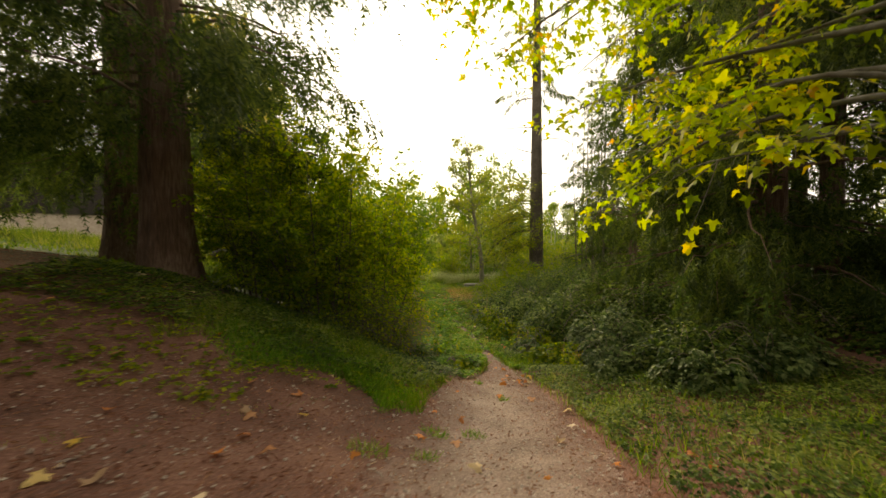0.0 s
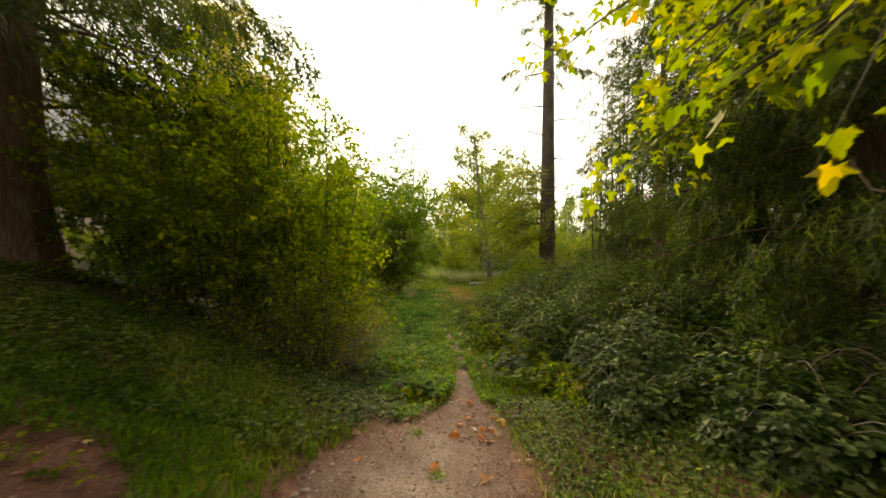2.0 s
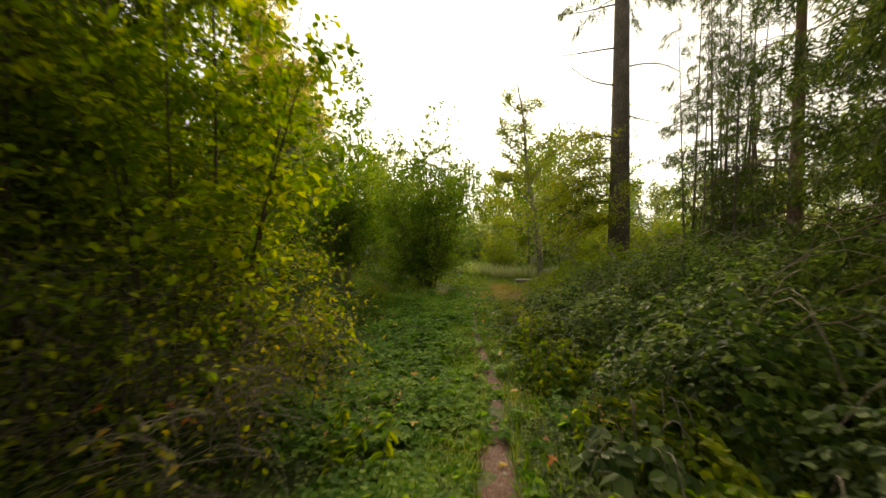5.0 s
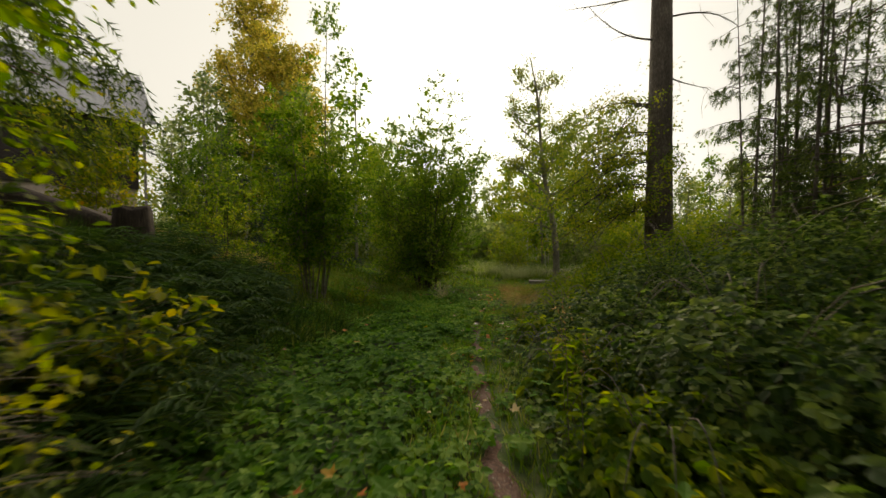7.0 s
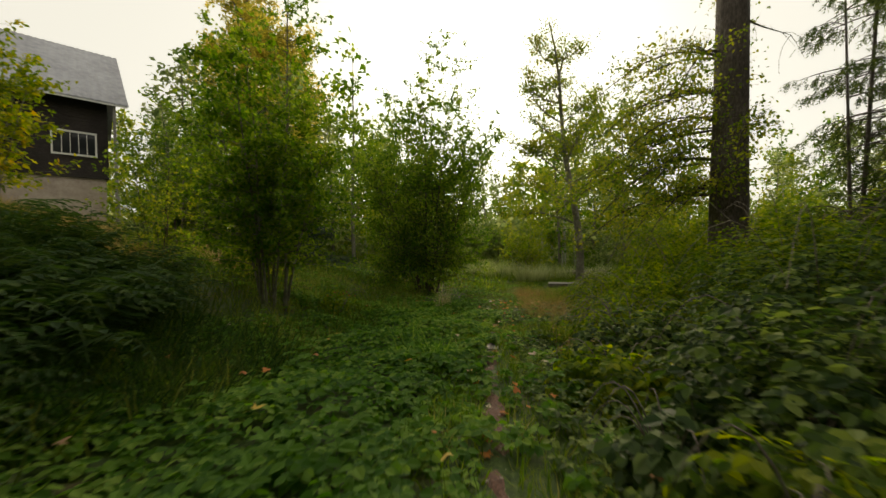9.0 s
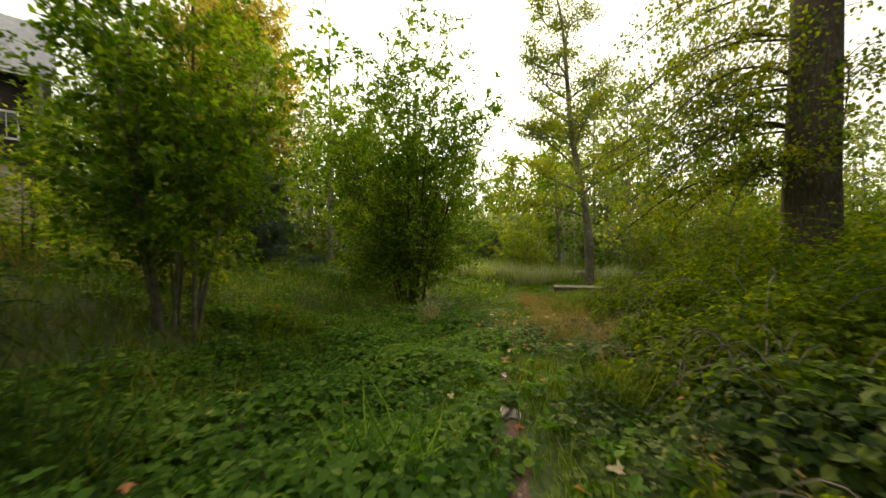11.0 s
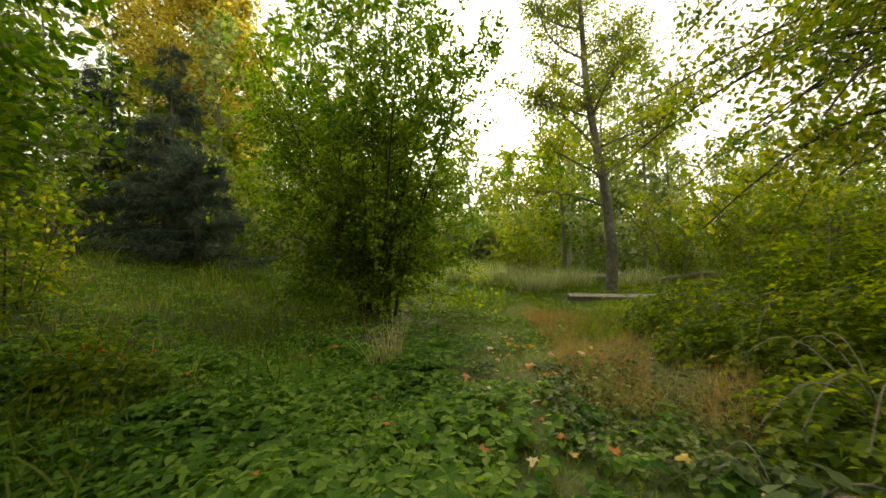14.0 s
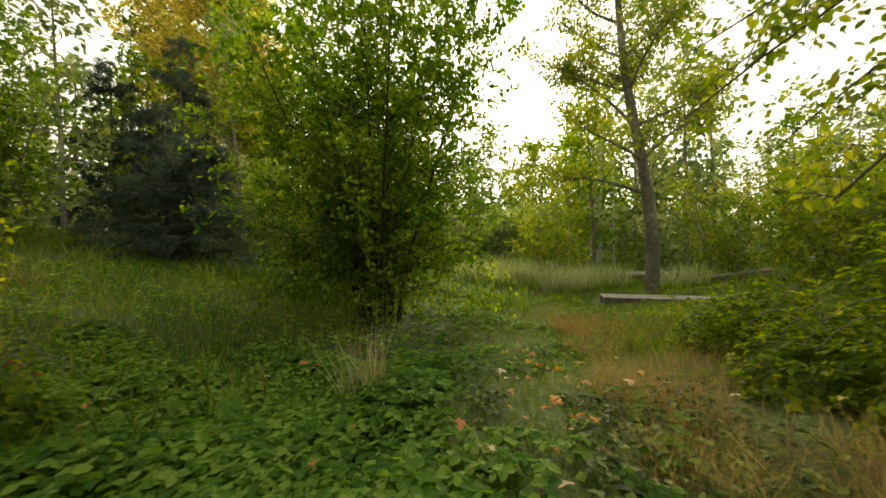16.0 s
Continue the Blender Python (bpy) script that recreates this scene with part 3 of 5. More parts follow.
for k, (h, a, L, sag) in enumerate(((10.2, 2.9, 2.9, -0.25), (8.6, 3.3, 2.4, 0.15), (12.0, 3.0, 3.0, -0.3), (7.4, 0.4, 2.2, -0.3), (9.4, 0.1, 2.6, -0.35), (6.2, 3.5, 1.5, -0.2), (11.0, 1.2, 2.2, -0.3), (13.2, 3.6, 2.8, -0.2))):
    g = np.random.default_rng(130 + k)
    lp = bent((0.3 * math.cos(a), 0.3 * math.sin(a), h), (math.cos(a), math.sin(a), 0.25), L, sag, 9, g)
    twig = [(lp, np.linspace(0.035, 0.008, 9))]
    dead = under("dead_branch", tubes("dead_branch", twig, FIR_BARK, 6), fir, "bare dead limb")
    for _ in range(7):
        i = int(g.integers(3, 9))
        under("twig", tubes("twig", [(bent(lp[i], g.normal(0, 1, 3) + np.array([math.cos(a), math.sin(a), 0]), g.uniform(0.3, 0.9), -0.3, 4, g), np.linspace(0.01, 0.003, 4))], FIR_BARK, 4), dead)

# bushes beside the first stretch
BUSHES = [(-1.4, 8.5, 4.6, 1.6), (-2.9, 9.3, 5.0, 1.6), (-0.4, 9.5, 5.0, 1.3), (-1.6, 10.4, 6.2, 1.5), (-3.2, 10.9, 5.6, 1.6)]
for k, (x, y, h, s) in enumerate(BUSHES):
    clump("bush", x, y, "dense green deciduous bush with thin arching stems", "bush", 13, h, s, 0.022, BUSH_LEAF, BUSH_BARK, 0.08, 50 + 2 * k, 32, 1.2, 38, start=0.2, foot=0.6, sag=-0.35)
for bx, by, bh, bs in ((-0.7, 7.9, 1.4, 681), (-0.1, 8.2, 1.7, 683)):
    clump("dead_bush", bx, by, "tangle of bare brown twigs under a leafy bush", "bush", 14, bh, 0.8, 0.008, BUSH_LEAF, BUSH_BARK, 0.06, bs, 22, 0.8, 6, start=0.1, foot=0.5, sag=-0.5)
clump("dead_bush", 0.25, 8.75, "tangle of bare brown twigs under a leafy bush", "bush", 16, 1.5, 0.75, 0.008, GOLD_BUSH, DEAD_WOOD, 0.05, 69, 26, 0.7, 3, start=0.1, foot=0.5, sag=-0.5)
clump("bush", 0.5, 9.7, "straggly bush with yellowing leaves and bare twigs", "bush", 12, 2.0, 0.6, 0.009, GOLD_BUSH, DEAD_WOOD, 0.05, 71, 24, 0.7, 13, start=0.25, foot=0.4, sag=-0.4)
clump("bush", -7.6, 18.8, "elder bush with yellow-green leaves on the bank", "bush", 9, 4.2, 1.6, 0.02, GOLD_BUSH, ALDER_BARK, 0.11, 73, 30, 1.2, 30, start=0.2, foot=0.4)
clump("bush", -0.3, 11.5, "low shrub with large yellowing leaves", "bush", 7, 1.25, 0.6, 0.012, GOLD_BUSH, ALDER_BARK, 0.11, 75, 14, 0.7, 18, start=0.2, foot=0.4)
arch = thing("alder_tree", ground_at(10.3, 22.95), "alder with arching limbs and loose leafy sprays over brambles", "tree")
ga = np.random.default_rng(77)
ap, ar = stem(ga, 8.5, (-0.6, -0.4), 0.07, 10)
arch_limbs = [(ap, ar)]
for ex, ey, ez, i in ((-3.5, -0.9, 1.7, 3), (-3.2, -1.9, 2.6, 4), (-2.6, 0.9, 2.4, 4), (-3.9, 0.1, 3.3, 5), (-2.5, -2.6, 1.9, 3), (-3.4, -0.7, 4.3, 6), (-0.6, -2.4, 3.4, 5), (-2.9, -1.6, 4.6, 6), (-1.6, -2.2, 5.4, 7), (-4.2, -0.3, 2.5, 4), (-2.4, 1.4, 5.0, 6), (-2.0, 0.6, 6.2, 7), (-3.0, -0.4, 5.8, 7), (-1.2, -1.4, 2.6, 3), (-2.0, -0.4, 1.9, 3), (-3.0, 1.8, 3.4, 5), (-2.9, -0.95, 2.8, 4), (-2.3, -0.15, 3.6, 5), (-3.1, -1.75, 3.7, 5), (-2.5, -1.35, 2.2, 3), (-1.9, -0.95, 4.2, 5), (-2.2, -1.9, 3.0, 4)):
    u = np.linspace(0, 1, 9)[:, None]
    lp = ap[i] + (np.array([ex - 1.2, ey, ez - 0.5]) - ap[i]) * u + (np.array([0, 0, 0.6]) + ga.normal(0, 0.15, 3)) * np.sin(u * 3.1)
    arch_limbs.append((lp, np.linspace(0.034, 0.008, 9)))
leafy(arch, arch_limbs, BIRCH_LEAF, BUSH_BARK, 0.09, 78, 26, 1.3, 27, start=0.3, stem_name="limb", droop=0.7, sag=-0.3, spread=0.35)
clump("alder_tree", -10.6, 28.0, "broad leafy alder on the grassy bank", "tree", 9, 7.5, 1.8, 0.05, ALDER_LEAF, ALDER_BARK, 0.14, 79, 44, 1.9, 28, start=0.12, foot=0.5, shape=DIAMOND)
for k, (x, y, h, s) in enumerate(((6.3, 35.5, 4.2, 1.6), (14.0, 31.0, 4.0, 2.0), (12.0, 28.5, 4.0, 2.0), (11.4, 25.6, 3.0, 1.6), (14.5, 26.0, 3.2, 2.0), (-1.2, 31.5, 5.0, 1.8), (12.8, 34.5, 5.5, 2.4))):
    clump("willow_bush", x, y, "loose yellow-green willow brush in the wet meadow", "bush", 9, h, s, 0.025, BIRCH_LEAF, ALDER_BARK, 0.13, 300 + 2 * k, 30, 1.5, 26, start=0.08, foot=0.6, shape=DIAMOND)

for x, y, h, seed in ((-6.2, 30.5, 4.7, 91), (-8.2, 31.6, 5.8, 92), (-10.8, 35.5, 10.5, 93), (-15.2, 36.2, 9.5, 94)):
    spruce = thing("spruce_tree", ground_at(x, y), "dark dense young spruce with low sweeping limbs", "tree", "young spruces")
    conifer(spruce, h, 0.12, FIR_BARK, DARK_NEEDLE, seed, 2.9, first=0.1, last=0.97, n_br=70, sprays=62, size=0.36, sag=-0.25, hang=0.3, flare=1.2, curtain=0.25)

for gold_x, gold_y, tall, seed in ((-18.5, 45.0, 27, 95), (-14.5, 44.0, 19, 195)):
    gold = thing("cottonwood_tree", ground_at(gold_x, gold_y), "tall cottonwood with golden autumn leaves", "tree", "cottonwoods")
    gg = np.random.default_rng(seed)
    gp, gr = stem(gg, tall, (0.5, 0), 0.35, 14)
    stems = [(gp, gr)]
    for k in range(22):
        i = 4 + k % 9
        lp = bent(gp[i], (np.cos(k * 2.4), np.sin(k * 2.4), 1.0), gg.uniform(5.0, 9.0) * (1.15 - i / 16), -0.1, 8, gg)
        stems.append((lp, np.linspace(0.08, 0.015, 8)))
    leafy(gold, stems, GOLD_LEAF, ALDER_BARK, 0.32, seed + 1, 30, 3.0, 15, start=0.2, stem_name="limb", shape=DIAMOND, spread=0.5, fine=False)

# ---- maple reaching over the trail ----
maple = thing("maple_tree", ground_at(6.3, 2.4), "bigleaf maple with yellow-green lobed leaves over the trail", "tree", "")
gm_ = np.random.default_rng(61)
mp = np.array([(0, 0, -0.3), (0.1, 0.1, 2), (0.1, 0.3, 4), (-0.1, 0.5, 7), (0.2, 0.6, 10), (0.1, 0.9, 13)], float)
mv, mq = tube(mp, [0.36, 0.28, 0.25, 0.2, 0.14, 0.05], 16, 0.05, 2)
under("trunk", mesh_of("trunk", mv, [mq], ALDER_BARK, True), maple)
MAPLE_ENDS = [(2.3, 8.3, 5.2, 5.2, 1.0), (1.6, 6.6, 6.0, 6.5, 1.0), (3.4, 9.6, 6.0, 5.8, 1.0), (4.1, 8.6, 4.2, 4.2, 0.8), (4.6, 7.2, 1.9, 3.4, 0.9), (3.9, 5.2, 2.6, 3.0, 0.8), (3.7, 3.6, 2.3, 3.2, 0.7), (5.6, 7.6, 3.0, 3.6, 0.8), (2.6, 5.0, 5.2, 5.6, 0.9), (5.0, 9.0, 5.6, 5.0, 1.0), (6.4, 8.4, 4.2, 4.4, 1.0), (1.3, 7.8, 6.0, 6.6, 1.0), (2.2, 9.6, 6.9, 6.8, 1.0), (0.7, 8.4, 7.0, 7.4, 1.0), (3.0, 7.0, 5.6, 6.0, 1.0), (5.2, 6.0, 4.2, 4.6, 1.0), (7.2, 7.2, 5.0, 5.4, 1.0)]
mx0, my0, mz0 = ground_at(6.3, 2.4)
m_at, m_al = [], []
for ex, ey, ez, h0, dens in MAPLE_ENDS:
    a = np.array([0.05, 0.3, h0 - mz0 - 0.4])
    e = np.array([ex - mx0, ey - my0, ez - mz0])
    t = np.linspace(0, 1, 10)[:, None]
    lp = a + (e - a) * t + np.array([0, 0, 0.9]) * np.sin(t * 3.1) * 0.6 + gm_.normal(0, 0.25, 3) * np.sin(t * 3.1)
    under("branch", tubes("branch", [(lp, np.linspace(0.05, 0.008, 10))], ALDER_BARK, 6), maple)
    tw = []
    for _ in range(int(30 * dens)):
        u = gm_.uniform(0.38, 1) * 9
        j = min(int(u), 8)
        q = lp[j] + (lp[j + 1] - lp[j]) * (u - j)
        w = gm_.normal(0, 1, 3) * (1, 1, 0.45)
        tp = bent(q, w, gm_.uniform(0.35, 0.95), -0.25, 5, gm_)
        tw.append((tp, np.linspace(0.008, 0.002, 5)))
        for _ in range(8):
            m_at.append(tp[gm_.integers(2, 5)] + gm_.normal(0, 0.1, 3))
            m_al.append(unit(w) * 0.7 + gm_.normal(0, 0.4, 3) - np.array([0, 0, 0.5]))
    under("twig_mass", tubes("twig_mass", tw, ALDER_BARK, 4), maple, kind="stuff")
m_at, m_al = np.array(m_at), np.array(m_al)
m_out = np.array([0, 0, 1.0]) + gm_.normal(0, 0.35, (len(m_at), 3))
m_size = gm_.uniform(0.11, 0.23, len(m_at))
near = np.argsort(np.linalg.norm(m_at + np.array([mx0 - 2, my0 - 3, 0]), axis=1))
for i in near[:280]:
    under("leaf", foliage("leaf", m_at[i:i + 1], m_al[i:i + 1], m_out[i:i + 1], m_size[i:i + 1], MAPLE, LONE_MAPLE), maple)
rest = near[280:]
under("crown", foliage("crown", m_at[rest], m_al[rest], m_out[rest], m_size[rest], MAPLE, MAPLE_LEAF), maple, kind="stuff")

# ---- house on the bank ----
HOUSE_FROM, HOUSE_U, HOUSE_W = Vector((-18.8, 32.4, 0)), Vector((-0.64, -0.77, 0)).normalized(), Vector((-0.77, 0.64, 0)).normalized()
SIDING = rough_material("dark_siding", [(0.3, (0.012, 0.009, 0.008)), (0.5, (0.03, 0.023, 0.02)), (0.7, (0.06, 0.048, 0.042))], 6, stretch=(1, 1, 6), bump=0.3)
CONCRETE = rough_material("foundation", [(0.3, (0.3, 0.24, 0.19)), (0.5, (0.42, 0.34, 0.28)), (0.7, (0.52, 0.44, 0.37))], 5, bump=0.2)
ROOF_METAL = rough_material("metal_roof", [(0.3, (0.2, 0.2, 0.22)), (0.5, (0.3, 0.3, 0.33)), (0.7, (0.4, 0.4, 0.43))], 3, rough=0.45, bump=0.05)
WHITE_PAINT = rough_material("white_paint", [(0.3, (0.6, 0.58, 0.54)), (0.6, (0.75, 0.74, 0.7))], 8, rough=0.5, bump=0.05)
GREY_POST = rough_material("weathered_post", [(0.3, (0.13, 0.115, 0.1)), (0.6, (0.3, 0.28, 0.26))], 8, bump=0.2)
DARK_GLASS = material("window_glass", 0.05)[0]
DARK_GLASS.node_tree.nodes["Principled BSDF"].inputs["Base Color"].default_value = (0.02, 0.022, 0.025, 1)


def boxed(name, u0, u1, w0, w1, z0, z1, mat, parent, label="", bevel=0.01):
    """A box in the house's own frame: u along the front wall, w away from the trail."""
    bm = bmesh.new()
    bmesh.ops.create_cube(bm, size=1)
    for v in bm.verts:
        v.co = HOUSE_FROM + HOUSE_U * (u0 + (u1 - u0) * (v.co.x + 0.5)) + HOUSE_W * (w0 + (w1 - w0) * (v.co.y + 0.5)) + Vector((0, 0, z0 + (z1 - z0) * (v.co.z + 0.5)))
    bmesh.ops.recalc_face_normals(bm, faces=bm.faces)
    if bevel:
        bmesh.ops.bevel(bm, geom=bm.edges, offset=bevel, segments=1, affect="EDGES")
    me = bpy.data.meshes.new(name)
    bm.to_mesh(me)
    bm.free()
    me.materials.append(mat)
    return under(name, me, parent, label)


house = thing("house", (0, 0, 0), "dark wooden house with grey metal roof on a pale foundation", "house")
HL, HD, ZF, ZE, ZR = 14.0, 8.6, 3.1, 7.7, 12.0
boxed("foundation", 0.1, HL, 0.1, HD, 0.2, ZF, CONCRETE, house, "pale concrete foundation wall")
boxed("wall", 0, HL, 0, HD, ZF, ZE, SIDING, house, "dark brown plank wall")
for k in range(23):
    boxed("board", -0.02, HL, -0.035, -0.003, ZF + k * 0.2, ZF + k * 0.2 + 0.185, SIDING, house, bevel=0)
gable = bmesh.new()
for u in (0.0, HL):
    vs = [gable.verts.new(HOUSE_FROM + HOUSE_U * u + HOUSE_W * w + Vector((0, 0, z))) for w, z in ((0, ZE), (HD, ZE), (HD / 2, ZR - 0.2))]
    gable.faces.new(vs)
gm = bpy.data.meshes.new("gable")
gable.to_mesh(gm)
gable.free()
gm.materials.append(SIDING)
under("gable", gm, house)


def roof_side(sign):
    us = np.arange(-0.9, HL + 0.9, 0.06)
    eave_w, ridge_w = (-1.0, HD / 2) if sign < 0 else (HD + 1.0, HD / 2)
    slope_drop = (ZR - ZE) / (HD / 2)
    ze = ZE - slope_drop * 1.0 + 0.75
    lift = 0.02 * np.sin(us * 2 * np.pi / 0.3)
    verts = []
    for w, z in ((eave_w, ze), (ridge_w, ZR), (ridge_w, ZR - 0.1), (eave_w, ze - 0.1)):
        for u, l in zip(us, lift):
            verts.append(HOUSE_FROM + HOUSE_U * float(u) + HOUSE_W * w + Vector((0, 0, z + (l if z in (ze, ZR) else 0))))
    n = len(us)
    q = [(k + a * n, k + 1 + a * n, k + 1 + (a + 1) % 4 * n, k + (a + 1) % 4 * n) for a in range(4) for k in range(n - 1)]
    under("roof", mesh_of("roof", [tuple(v) for v in verts], [np.array(q)], ROOF_METAL), house, "grey corrugated metal roof")


roof_side(-1), roof_side(1)
boxed("fascia", -0.85, HL + 0.85, -1.0, -0.95, ZE - 0.42, ZE - 0.3, WHITE_PAINT, house, "pale eave trim")
for u in (-0.35,):
    boxed("post", u, u + 0.14, -0.75, -0.6, 0.6, ZE - 0.25, GREY_POST, house, "weathered grey porch post")
for u in (0.55,):
    win = boxed("window", u, u + 1.7, -0.06, -0.04, 4.4, 5.6, DARK_GLASS, house, "white-framed window with glazing bars", 0)
    for u0, u1, z0, z1 in ((u - 0.08, u + 1.78, 5.6, 5.7), (u - 0.08, u + 1.78, 4.3, 4.4), (u - 0.08, u, 4.4, 5.6), (u + 1.7, u + 1.78, 4.4, 5.6)):
        boxed("window_frame", u0, u1, -0.12, -0.04, z0, z1, WHITE_PAINT, win, bevel=0)
    for f in (0.2, 0.4, 0.6, 0.8):
        boxed("bar", u + 1.7 * f - 0.015, u + 1.7 * f + 0.015, -0.09, -0.06, 4.4, 5.6, WHITE_PAINT, win, bevel=0)

# ---- stump, plank ----
stump = thing("tree_stump", ground_at(-4.4, 16.4), "weathered brown cut stump on the grassy bank", "stump")
sp_ = np.array([(0, 0, z) for z in (-0.3, 0.0, 0.25, 0.5, 0.8, 1.02, 1.06, 1.03)], float)
sv, sq = tube(sp_, [0.5, 0.42, 0.36, 0.34, 0.33, 0.33, 0.3, 0.002], 36, 0.12, 3)
sv[:, 2] += 0.05 * np.sin(np.arctan2(sv[:, 1], sv[:, 0]) * 3 + 1) * (sv[:, 2] > 0.9)
STUMP_WOOD = rough_material("stump_wood", [(0.3, (0.015, 0.01, 0.008)), (0.5, (0.05, 0.035, 0.026)), (0.7, (0.12, 0.09, 0.07))], 9, stretch=(4, 4, 0.6), bump=0.8)
under("stump_wood", mesh_of("stump_wood", sv, [sq], STUMP_WOOD, True), stump)
old_log = thing("fallen_log", ground_at(-5.9, 16.2), "mossy dark fallen log beside the stump", "log")
lt = np.linspace(-1.2, 1.2, 11)
lz = land(-5.9 + lt * 0.85, 16.2 + lt * 0.25) - float(land(-5.9, 16.2))
lv, lq = tube(np.stack([lt * 0.85, lt * 0.25, lz + 0.42], -1), np.concatenate([[0.02], np.linspace(0.28, 0.22, 9), [0.02]]), 18, 0.1, 5)
under("log_wood", mesh_of("log_wood", lv, [lq], STUMP_WOOD, True), old_log)

# ---- far woods ----
PROTO = []
for k, (h, mat, bark) in enumerate(((11, HAZED_FAR_LEAF, ALDER_BARK), (9, BIRCH_LEAF, PALE_BARK), (13, ALDER_LEAF, ALDER_BARK))):
    g = np.random.default_rng(200 + k)
    PROTO.append((h, mat, bark, g))


def far_tree(x, y, k):
    h, mat, bark, g = PROTO[k]
    root = thing("broadleaf_tree", ground_at(x, y), "distant broadleaf tree in mixed green at the wood's edge", "tree", "trees at the wood's edge")
    p, r = stem(g, h, (g.normal(0, 0.4), g.normal(0, 0.4)), 0.13)
    leafy(root, [(p, r)], mat, bark, 0.4, 210 + k, 50, 2.6, 13, start=0.06, shape=DIAMOND, spread=0.6, fine=False, stem_name="trunk")
    return root


g = np.random.default_rng(5)
first = [None, None, None]
spots = []
for k in range(118):
    a = radians(-52 + 104 * (k + g.uniform(-0.4, 0.4)) / 117)
    d = g.uniform(30, 62)
    if abs(a + 0.02) < 0.14:
        d = g.uniform(48, 64)
    spots.append((4 + d * math.sin(a), 10 + d * math.cos(a), d))
spots += [(-6, 39, 60), (-3, 40, 60), (-11, 40, 60), (-15, 38, 60), (21, 12, 60), (-22, 40, 60), (-27, 37, 60), (-31, 34, 60)]
for x, y, d in spots:
    if math.hypot(x + 24, y - 30) < 9.5 or (x < -8 and y < 30):
        continue
    k = int(g.integers(3))
    s = g.uniform(0.95, 1.4) * (0.85 if d < 40 else 1.0) * (0.95 if abs(x - 3) < 8 else 1.0) * (0.68 if x > 16 else 1.0)
    if first[k] is None:
        first[k] = far_tree(x, y, k)
    else:
        c = copy_thing(first[k], Matrix.Translation(ground_at(x, y)) @ Euler((0, 0, g.uniform(0, 6.28))).to_matrix().to_4x4())
        c.scale = (s, s, s * g.uniform(0.9, 1.1))

# ---- brambles ----


def bramble(x, y, rx, ry, h, n, seed, mat=BRAMBLE_LEAF, leaf=0.085, label="dense bramble thicket with dark green leaflets and arching canes", name="bramble", shape=OVAL):
    g = np.random.default_rng(seed)
    root = thing(name, ground_at(x, y), label, "bush", "bramble thickets" if name == "bramble" else "")
    z0 = root.location.z
    th, ph = g.random(n) * 2 * np.pi, np.arccos(1 - g.random(n) * 1.0)
    bump = 1 + 0.16 * np.sin(th * 3 + seed) * np.sin(ph * 4) + 0.12 * np.sin(th * 7 + 2 * seed)
    rad = bump * (1 - 0.4 * g.random(n) ** 2.2)
    d = np.stack([np.sin(ph) * np.cos(th), np.sin(ph) * np.sin(th), np.cos(ph)], -1)
    p = d * rad[:, None] * (rx, ry, h)
    p[:, 2] += land(x + p[:, 0], y + p[:, 1]) - z0 + 0.03
    tri = np.repeat(p, 3, 0)
    out = unit(d / (rx, ry, h) + np.array([0, 0, 0.9 / h]))
    al = unit(np.cross(out, g.normal(0, 1, (n, 3))))
    side = np.cross(out, al)
    al3 = np.stack([al, al * 0.25 + side, al * 0.25 - side], 1).reshape(-1, 3) - np.array([0, 0, 0.25])
    o3 = np.repeat(out, 3, 0) + g.normal(0, 0.35, (3 * n, 3))
    under("foliage", foliage("foliage", tri, al3, o3, leaf * np.repeat(g.uniform(0.6, 1.25, n), 3), shape, mat, 1.15), root, kind="stuff")
    for _ in range(7):
        a = g.random() * 6.28
        w = np.array([np.cos(a), np.sin(a), 0])
        t = np.linspace(0, 1, 9)[:, None]
        q = w * t * g.uniform(0.9, 1.35) * rx + np.array([0, 0, 1.0]) * h * g.uniform(1.0, 1.35) * np.sin(t * 2.5)
        under("cane", tubes("cane", [(q, np.linspace(0.007, 0.003, 9))], DEAD_WOOD, 4), root)
    return root


MOUNDS = [(5.3, 5.6, 1.0, 1.0, 0.75), (7.0, 6.6, 1.4, 1.4, 1.0), (4.9, 7.4, 1.0, 1.2, 0.95), (6.6, 8.6, 1.5, 1.4, 1.3), (4.8, 9.6, 1.1, 1.3, 1.25), (6.6, 11.0, 1.6, 1.5, 1.6), (4.9, 12.0, 1.1, 1.3, 1.2),
          (6.9, 13.6, 1.7, 1.5, 1.7), (4.8, 14.3, 1.05, 1.2, 1.0), (6.4, 16.0, 1.5, 1.4, 1.4), (4.9, 17.0, 0.9, 1.1, 0.7), (7.9, 18.2, 1.8, 1.6, 1.7), (6.0, 18.6, 1.2, 1.2, 1.0), (7.6, 20.6, 1.6, 1.4, 1.6), (9.0, 16.0, 1.7, 1.6, 1.5), (8.9, 9.4, 1.6, 1.6, 1.2), (9.6, 13.0, 1.7, 1.7, 1.5),
          (8.4, 23.4, 1.5, 1.3, 1.5), (10.3, 20.6, 1.7, 1.6, 1.6), (9.4, 5.0, 1.6, 1.5, 0.9)]
for k, (x, y, rx, ry, h) in enumerate(MOUNDS):
    close = x < 5.4
    bramble(x, y, rx, ry, h, int((1100 if close else 1300) * rx * ry ** 0.5 * (0.7 + h * 0.4)), 400 + k, BUSH_LEAF if y > 17.5 else SALAL_LEAF if k % 4 == 2 and y < 9 else BRAMBLE_LEAF, 0.09 if close else 0.08, shape=OVAL if close else DIAMOND)
